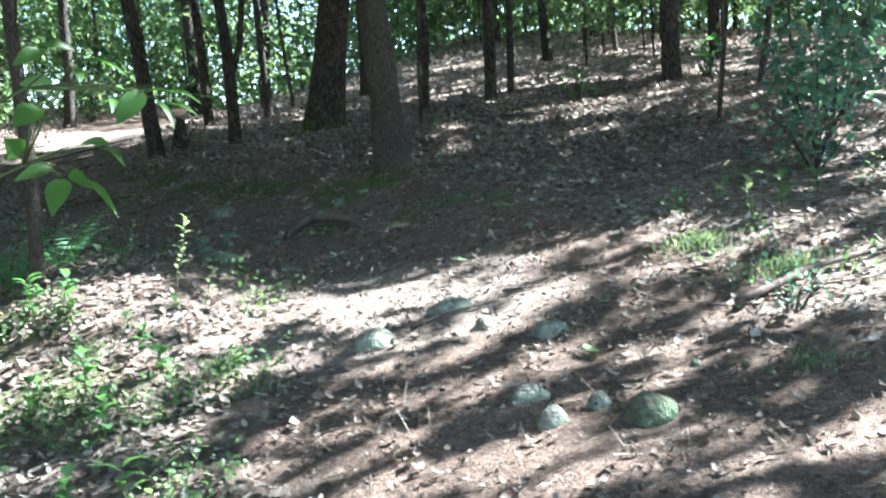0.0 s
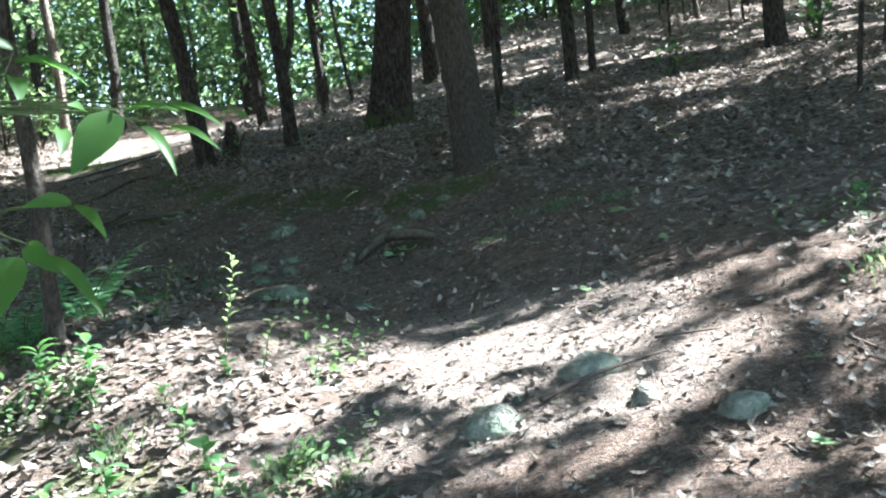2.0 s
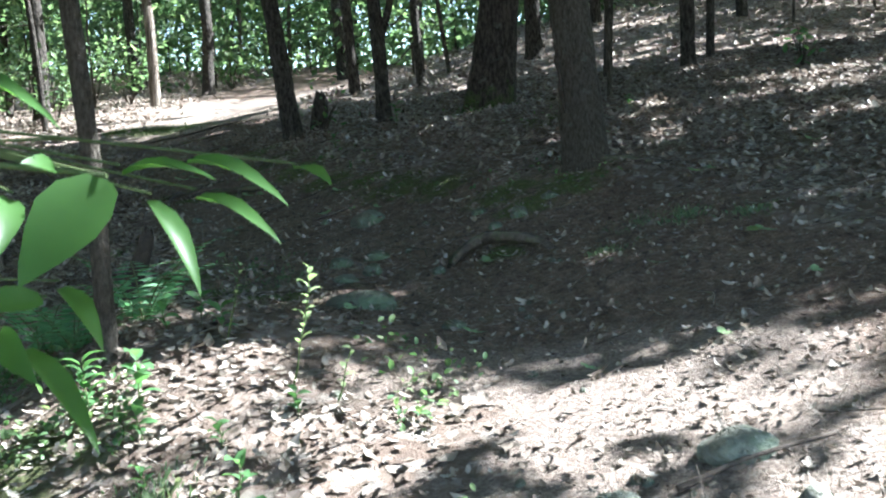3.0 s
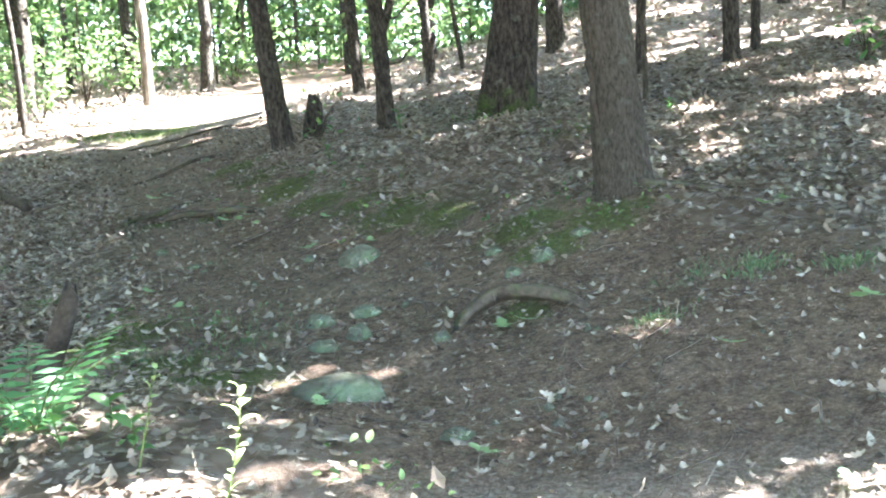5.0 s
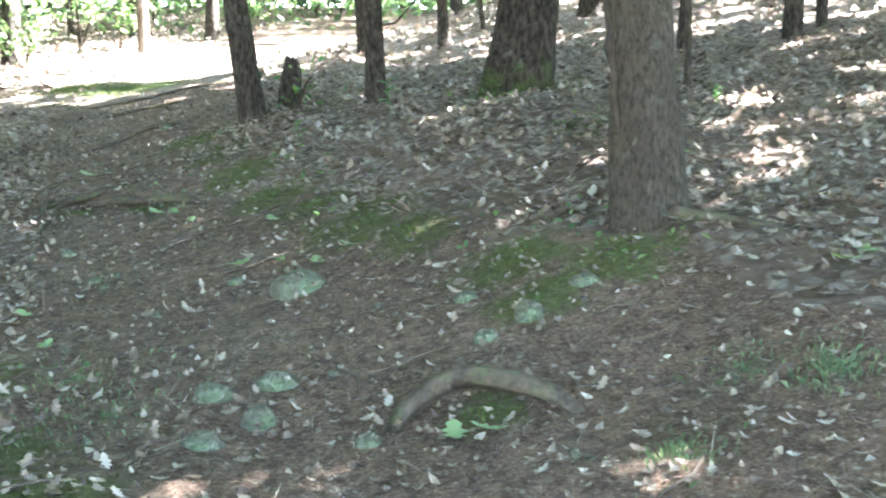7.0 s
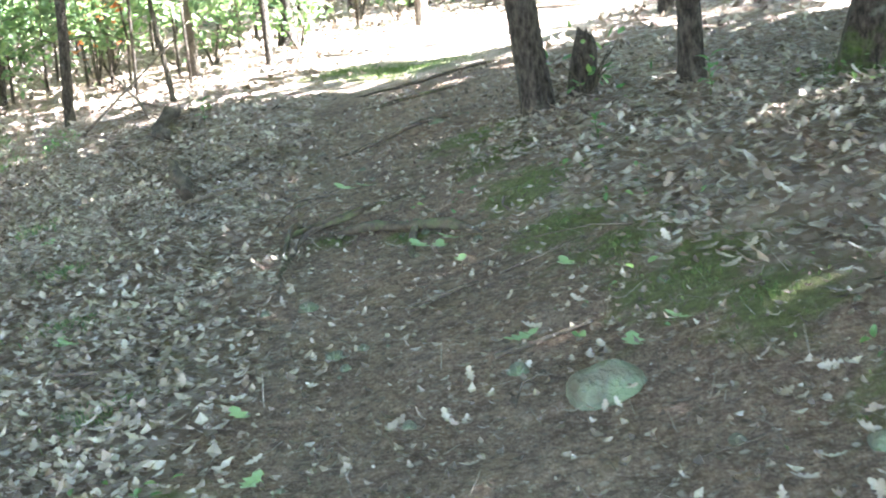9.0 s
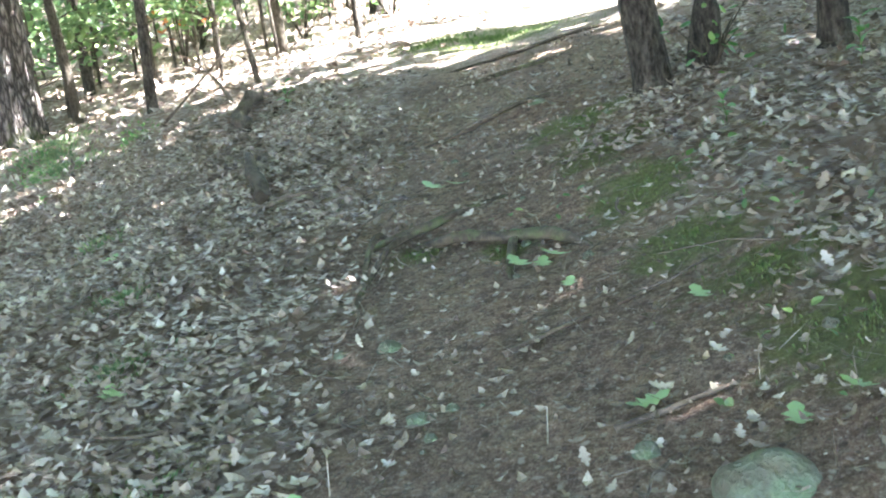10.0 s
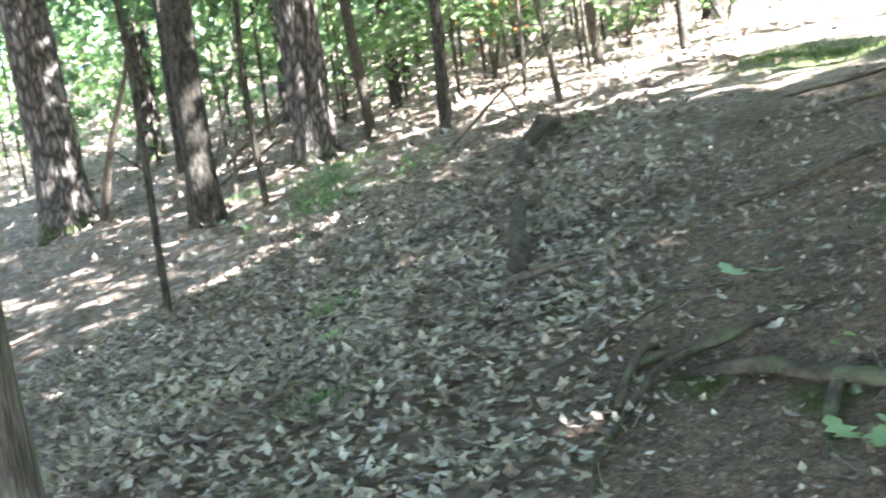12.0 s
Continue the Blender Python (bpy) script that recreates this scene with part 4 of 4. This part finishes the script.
LOWER = [
    ((-1.28, 3.88, 1.75), (-1.38, 3.79, 1.71), 0.051),
    ((-1.25, 3.88, 1.71), (-1.27, 3.79, 1.59), 0.083),
    ((-1.19, 3.88, 1.71), (-1.05, 3.80, 1.58), 0.040),
    ((-1.23, 3.88, 1.73), (-1.14, 3.80, 1.67), 0.046),
    ((-1.08, 3.78, 1.80), (-0.99, 3.70, 1.73), 0.034),
    ((-1.01, 3.60, 1.80), (-1.07, 3.52, 1.80), 0.034),
    ((-1.26, 3.80, 2.12), (-1.33, 3.72, 2.07), 0.059),
    ((-1.28, 3.80, 1.94), (-1.34, 3.71, 1.88), 0.091),
    ((-1.38, 3.88, 1.79), (-1.40, 3.80, 1.84), 0.081),
    ((-1.12, 3.71, 2.10), (-1.22, 3.63, 2.12), 0.038),
    ((-1.13, 3.71, 2.05), (-1.09, 3.63, 1.99), 0.040),
    ((-1.23, 3.80, 2.00), (-1.31, 3.72, 2.01), 0.065),
]


def hanging_sapling():
    t = thing("leafy_sapling", (-1.8, 4.0, gz(-1.8, 4.0)), "young tree with broad green leaves reaching towards the path", "sapling")
    z0 = gz(-1.8, 4.0)
    at = Vector((-1.8, 4.0, z0))
    part("stem", tube([(0, 0, -.1), (.03, -.02, .6), (0, -.05, 1.2), (.05, -.05, 1.9), (.0, 0, 2.6)], [.017, .015, .012, .008, .004], 7), BARK_THIN, t)
    shape = leaf_shape([(0, .04), (.12, .26), (.3, .46), (.5, .5), (.7, .38), (.88, .16), (1, .01)], .12, -.2)
    for rows, fork in ((UPPER, Vector((-1.25, 3.6, 1.98))), (LOWER, Vector((-1.4, 3.95, 1.76)))):
        br = part("branch", tube([Vector((.02, -.04, fork.z - z0 - .15)), fork - at, Vector(rows[0][0]) - at], [.006, .005, .0025], 6), STEM, t)
        for start, tip, width in rows:
            b, d = Vector(start) - at, Vector(tip) - Vector(start)
            part("petiole", tube([fork - at, (fork - at).lerp(b, .5) + Vector((0, 0, .02)), b], [.0025, .002, .0015], 5), STEM, br)
            y = d.normalized()
            zax = Vector((.1, -1, .35)) if width > .04 else Vector((.75, -.6, .7))
            x = y.cross(zax).normalized()
            zax = x.cross(y)
            m = [b + x * (v[0] * max(width, d.length * (.3 if width > .045 else .055))) + y * (v[1] * d.length) + zax * (v[2] * d.length) for v in shape[0]]
            part("leaf", mesh_of("leaf", m, shape[1], True), BROAD_LEAF, br, "broad green leaf")
    return t


hanging_sapling()


def fern(x, y, fronds, length, label, seed):
    q = random.Random(seed)
    t = thing("fern", (x, y, gz(x, y)), label, "fern")
    for k in range(fronds):
        a, ln, rise = k * 6.283 / fronds + q.uniform(-.3, .3), length * q.uniform(.8, 1.15), q.uniform(.85, 1.5)
        d = Vector((math.cos(a), math.sin(a), 0))
        side = Vector((-d.y, d.x, 0))
        spine = [d * ln * f * .8 + Vector((0, 0, ln * (rise * f - .75 * f * f))) for f in np.linspace(0, 1, 16)]
        v, f4 = [], []
        for i in range(2, 16):
            w = ln * .30 * math.sin(math.pi * min(1, (i - 1) / 15 + .12)) * (1 - i / 18)
            step = (spine[i] - spine[i - 1])
            for s in (-1, 1):
                b, n = spine[i - 1], len(v)
                tip = b + side * s * w + step * .8 - Vector((0, 0, w * .15))
                v += [b, b.lerp(tip, .5) - step * .28, tip, b.lerp(tip, .5) + step * .42]
                f4.append((n, n + 1, n + 2, n + 3))
        fr = part("frond", mesh_of("frond", v, f4), FERN_LEAF, t)
        part("midrib", tube(spine, np.linspace(.004, .001, 16), 4), STEM, fr)
    return t


fern(-2.5, 7.55, 8, .58, "bright green fern on the leafy bank", 1)
fern(-2.78, 7.4, 8, .58, "bright green fern on the leafy bank", 2)
fern(-3.0, 7.6, 7, .48, "bright green fern on the leafy bank", 3)


def sprig(x, y, height, n, leaf, material, label, seed, lean=(0, 0), category="seedling"):
    q = random.Random(seed)
    t = thing("seedling", (x, y, gz(x, y)), label, category)
    pts = [Vector((lean[0] * h + q.uniform(-.01, .01), lean[1] * h, h)) for h in np.linspace(-.03, height, 6)]
    part("stem", tube(pts, np.linspace(.0045, .0015, 6), 5), STEM, t)
    shape = leaf_shape(OVAL, .2, -.3)
    for k in range(n):
        f = .3 + .7 * (k + 1) / n
        i = min(int(f * 5), 4)
        b = pts[i].lerp(pts[i + 1], f * 5 - i if i < 5 else 1)
        m = Matrix.Translation(b) @ pose(0, 0, 0, q.uniform(-5, 45), q.uniform(-20, 20), k * 137.5 + q.uniform(-20, 20)) @ Matrix.Scale(leaf * q.uniform(.7, 1.2), 4)
        part("leaf", mesh_of("leaf", [m @ Vector(v) for v in shape[0]], shape[1], True), material, t)
    return t


sprig(-1.6, 6.8, .46, 15, .05, PALE_LEAF, "pale sunlit sprig standing at the edge of the path", 3, (.22, 0))
sprig(-1.4, 6.68, .22, 7, .04, PALE_LEAF, "small pale sprig beside a taller one", 4, (.3, 0))
sprig(-2.0, 7.2, .34, 9, .04, PALE_LEAF, "thin pale plant on the leafy bank", 5, (.25, 0))
sprig(1.72, 6.6, .28, 8, .07, PALE_LEAF, "small sunlit sprig on the slope", 6)
SEED = [sprig(-2.35, 6.55, .22, 8, .085, FRESH, "broad-leaved green seedling in dead leaves", 11), sprig(-2.0, 5.6, .13, 6, .07, FRESH, "low green seedling in dead leaves", 12), sprig(-1.75, 6.3, .10, 7, .055, FRESH, "low green seedling in dead leaves", 13)]
q = random.Random(77)
for k in range(60):
    if k < 40:
        x, y = q.uniform(-3.2, -.95), q.uniform(3.6, 7.6)
        x -= max(0, 5.5 - y) * .15
        if y > 6 and x > -1.5:
            x -= .9
    elif k < 50:
        x, y = q.uniform(1.1, 2.8), q.uniform(3.8, 8)
    else:
        x, y = q.uniform(-9, 3), q.uniform(9, 16)
        if litter(np.array(x), np.array(y)) < .5:
            continue
    copy_thing(SEED[k % 3], pose(x, y, gz(x, y), 0, 0, q.uniform(0, 360)))


def tuft(x, y, blades, height, spread, material, label, name="grass_tuft", category="grass"):
    h = np.random.default_rng(int(abs(x * 977 + y * 131)))
    a, rad = h.uniform(0, 6.283, blades), np.abs(h.normal(0, .55, blades)) * spread
    p = np.stack([np.cos(a) * rad, np.sin(a) * rad], 1)
    z = top_z(x + p[:, 0], y + p[:, 1]) - gz(x, y)
    lean = h.normal(0, .32, (blades, 2)) + p / max(spread, .01) * .3
    ln, w = h.uniform(.5, 1.1, blades) * height, .0008 + .001 * h.uniform(0, 1, blades)
    s = np.stack([-np.sin(a), np.cos(a)], 1) * w[:, None]
    v = np.zeros((blades, 4, 3))
    v[:, 0, :2], v[:, 0, 2] = p - s, z - .01
    v[:, 1, :2], v[:, 1, 2] = p + s, z - .01
    v[:, 2, :2], v[:, 2, 2] = p + s * .8 + lean * ln[:, None] * .35, z + ln * .65
    v[:, 3, :2], v[:, 3, 2] = p + lean * ln[:, None], z + ln * .85
    f = (np.array([(0, 1, 2, 3)])[None] + (np.arange(blades) * 4)[:, None, None]).reshape(-1, 4)
    me = mesh_of(name, v.reshape(-1, 3), f)
    me.materials.append(material)
    ob = new(name, me)
    ob.location = (x, y, gz(x, y))
    return tagged(ob, label, category, kind="stuff")


for x, y, n, h, s in ((-2.55, 9.6, 120, .06, .3), (-2.3, 9.3, 110, .055, .24), (-2.8, 9.2, 80, .06, .2), (-8.9, 15.0, 260, .12, .35), (-9.4, 15.4, 200, .12, .3), (-6.4, 12.9, 120, .12, .12), (-4.73, 11.25, 160, .08, .14), (-3.85, 10.4, 170, .08, .15), (-5.3, 11.9, 160, .09, .12), (-4.9, 10.2, 140, .1, .12), (-1.15, 5.7, 70, .13, .10), (-.9, 5.3, 50, .10, .12), (-1.9, 6.0, 120, .1, .12), (-.15, 9.25, 90, .05, .15),
                      (.1, 9.1, 160, .07, .12), (-.35, 8.7, 110, .06, .1), (-9.9, 15.9, 260, .12, .4), (-10.6, 15.4, 200, .12, .3), (.45, 8.9, 130, .07, .12), (1.6, 5.6, 200, .12, .2), (1.35, 6.3, 160, .14, .15), (1.3, 4.25, 120, .06, .12)):
    tuft(x, y, int(n * 2.2), h * .5, s * 1.3, GRASS, "soft tuft of thin green grass in dead leaves")
for i, (x, y, s) in enumerate(MOSS):
    tuft(x, y, int(1400 * s), .018 if s < .45 else .04, s * 1.05, MOSS_BLADE, "low yellow-green moss and grass beside the path", "moss_patch", "moss")


def herbs(number, count, box, chance, label):
    """Low leafy growth too small to count."""
    h = np.random.default_rng(number)
    x, y = h.uniform(box[0], box[1], count), h.uniform(box[2], box[3], count)
    patch = np.array([noise.noise((a * 1.6, b * 1.6, number)) for a, b in zip(x, y)])
    ok = (patch > .1) & (h.uniform(0, 1, count) < chance(x, y))
    x, y = x[ok], y[ok]
    z = top_z(x, y) + .015 + h.uniform(0, 1, len(x)) ** 1.5 * .11
    me = scatter("low_herbs", leaf_shape(OVAL, .2, -.2), np.stack([x, y, z], 1), h.uniform(.022, .05, len(x)), turns(len(x), h, .7))
    me.materials.append(HERB)
    return tagged(new("low_herbs", me), label, "herbs", kind="stuff")


herbs(31, 9000, (-3.4, -.8, 3.4, 7.5), lambda x, y: litter(x, y), "small green herbs growing through dead leaves")
herbs(32, 3500, (1.0, 3.2, 3.6, 8.5), lambda x, y: litter(x, y) * .8, "small green herbs on the leafy slope")
herbs(33, 2600, (-3.6, .4, 9.6, 13.6), lambda x, y: mossy(x, y), "small green herbs among moss")
herbs(34, 1500, (-9.8, -8.2, 14.4, 16.0), lambda x, y: .8 + 0 * x, "small green herbs among dead leaves")

# fresh green oak leaves that fell on the path
def fallen_leaf(x, y, size, turn, material, label, lift=.02):
    shape = leaf_shape(OAK, .12, .25)
    me = mesh_of("fallen_leaf", shape[0] * size, shape[1], True)
    me.materials.append(material)
    ob = new("fallen_leaf", me)
    ob.location, ob.rotation_euler = (x, y, gz(x, y) + lift), (radians(8), radians(5), radians(turn))
    return tagged(ob, label, "leaf", "fallen green leaves")


UP_PATH = [(-4.2, 13.13, .17, 70), (-4.1, 13.2, .12, 130), (-3.25, 12.05, .15, 60), (-3.1, 12.12, .13, 100), (-3.18, 12.0, .12, 20), (-2.39, 11.51, .12, 40), (-2.46, 10.92, .13, -50), (-1.95, 10.75, .12, 20), (-1.78, 10.85, .1, 80), (.35, 9.9, .15, 10), (.3, 9.85, .13, 120), (.42, 8.45, .16, 160), (.5, 8.4, .14, 40), (-.05, 8.2, .12, 90), (.55, 7.6, .11, 0), (-1.0, 8.9, .14, 15)]
DOWN_PATH = [(-.85, 8.95, .12, 100), (-.9, 7.55, .13, 70), (-1.6, 8.0, .12, 30), (-4.55, 11.0, .13, 30), (-4.45, 11.05, .12, 110), (-3.2, 10.4, .12, 60), (1.1, 10.4, .14, 30), (-.2, 11.6, .1, 50), (-2.9, 9.9, .11, 0), (.62, 4.9, .12, 30), (.1, 7.0, .1, 20), (-1.3, 5.0, .14, 70), (-1.45, 4.6, .12, 10), (.75, 5.5, .1, 140), (-3.0, 11.8, .1, 10), (-5.9, 12.4, .12, 0), (-.4, 6.9, .1, 60)]
for x, y, s, a in UP_PATH + DOWN_PATH:
    fallen_leaf(x, y, s, a, FALLEN, "fresh green oak leaf fallen on the ground")

# ---- dead leaves, too many to count ----
def strew(number, count, box, material, low, high, chance, name, label, shape=None, lift=.015, flat=.8):
    h = np.random.default_rng(number)
    x, y = h.uniform(box[0], box[1], count), h.uniform(box[2], box[3], count)
    ok = h.uniform(0, 1, count) < chance(x, y)
    x, y = x[ok], y[ok]
    n = len(x)
    z = top_z(x, y) + h.uniform(.0, 1, n) ** 2 * .05 * (lift / .015) + .006
    me = scatter(name, shape or leaf_shape(OAK, .25, .5), np.stack([x, y, z], 1), h.uniform(low, high, n), turns(n, h, flat))
    me.materials.append(material)
    return tagged(new(name, me), label, "dead leaves", kind="stuff")


LITTER = "pale dead oak leaves lying thick on the slope"
strew(1, 60000, (-8.5, 4.0, 8.0, 16.5), DEAD, .028, .072, lambda x, y: litter(x, y) ** 2 * (.75 + .35 * np.sin(x * 3.1 + np.sin(y * 2.7) * 1.5) * np.sin(y * 3.7 + x)), "leaf_litter", LITTER, leaf_shape(OAK, .10, .18), .008, .92)
strew(8, 9000, (-4.0, 2.0, 9.0, 14.0), DEAD, .035, .085, lambda x, y: litter(x, y) ** 2, "leaf_litter", LITTER, leaf_shape(OAK, .12, .2), .009, .9)
strew(2, 22000, (-4.0, 3.2, 3.0, 8.0), DEAD, .022, .065, lambda x, y: litter(x, y) ** 2, "leaf_litter", LITTER, leaf_shape(OAK, .10, .18), .008, .92)
strew(3, 34000, (-28, 10, 7, 34), DEAD, .07, .14, lambda x, y: .8 * litter(x, y) * (1 - (y < 16.5) * (x > -8.5)), "leaf_litter", LITTER, leaf_shape(PLAIN, .3, .6))
strew(9, 30000, (-8.5, -3.0, 9.5, 15.0), DEAD, .03, .07, lambda x, y: litter(x, y), "leaf_litter", LITTER, leaf_shape(PLAIN, .2, .3), .008, .9)
strew(7, 16000, (-8.5, 4.0, 3.0, 16.5), DARK_DEAD, .045, .09, lambda x, y: litter(x, y), "leaf_litter", "brown dead leaves between paler ones", leaf_shape(PLAIN, .2, .3), .007, .9)
strew(4, 42000, (-5.6, 2.2, 3.0, 17), DARK_DEAD, .012, .055, lambda x, y: (1 - litter(x, y)) * (.55 + .35 * np.sin(x * 4.3 + y) * np.sin(y * 3.9 - x)), "trodden_leaves", "brown trodden leaf scraps on the path", leaf_shape(PLAIN, .3, .5), .006, .85)
strew(5, 15000, (-5.6, 2.2, 3.0, 17), DEAD, .02, .075, lambda x, y: (1 - litter(x, y)) * np.clip(.4 + .5 * np.sin(x * 2.9 + y * 1.3) * np.sin(y * 3.3 - x * 1.7), .05, 1), "trodden_leaves", "scattered pale dead leaves on the path", leaf_shape(OAK, .2, .35), .007, .86)
needle = (np.array([(-.012, 0, 0), (.012, 0, 0), (.01, 1, .05), (-.01, 1, .05)]), np.array([(0, 1, 2, 3)]))
strew(6, 26000, (-5.6, 2.2, 3.5, 14), DARK_DEAD, .05, .13, lambda x, y: (1 - litter(x, y)) * .9, "pine_needles", "brown pine needles strewn over the trodden path", needle, .006, .93)
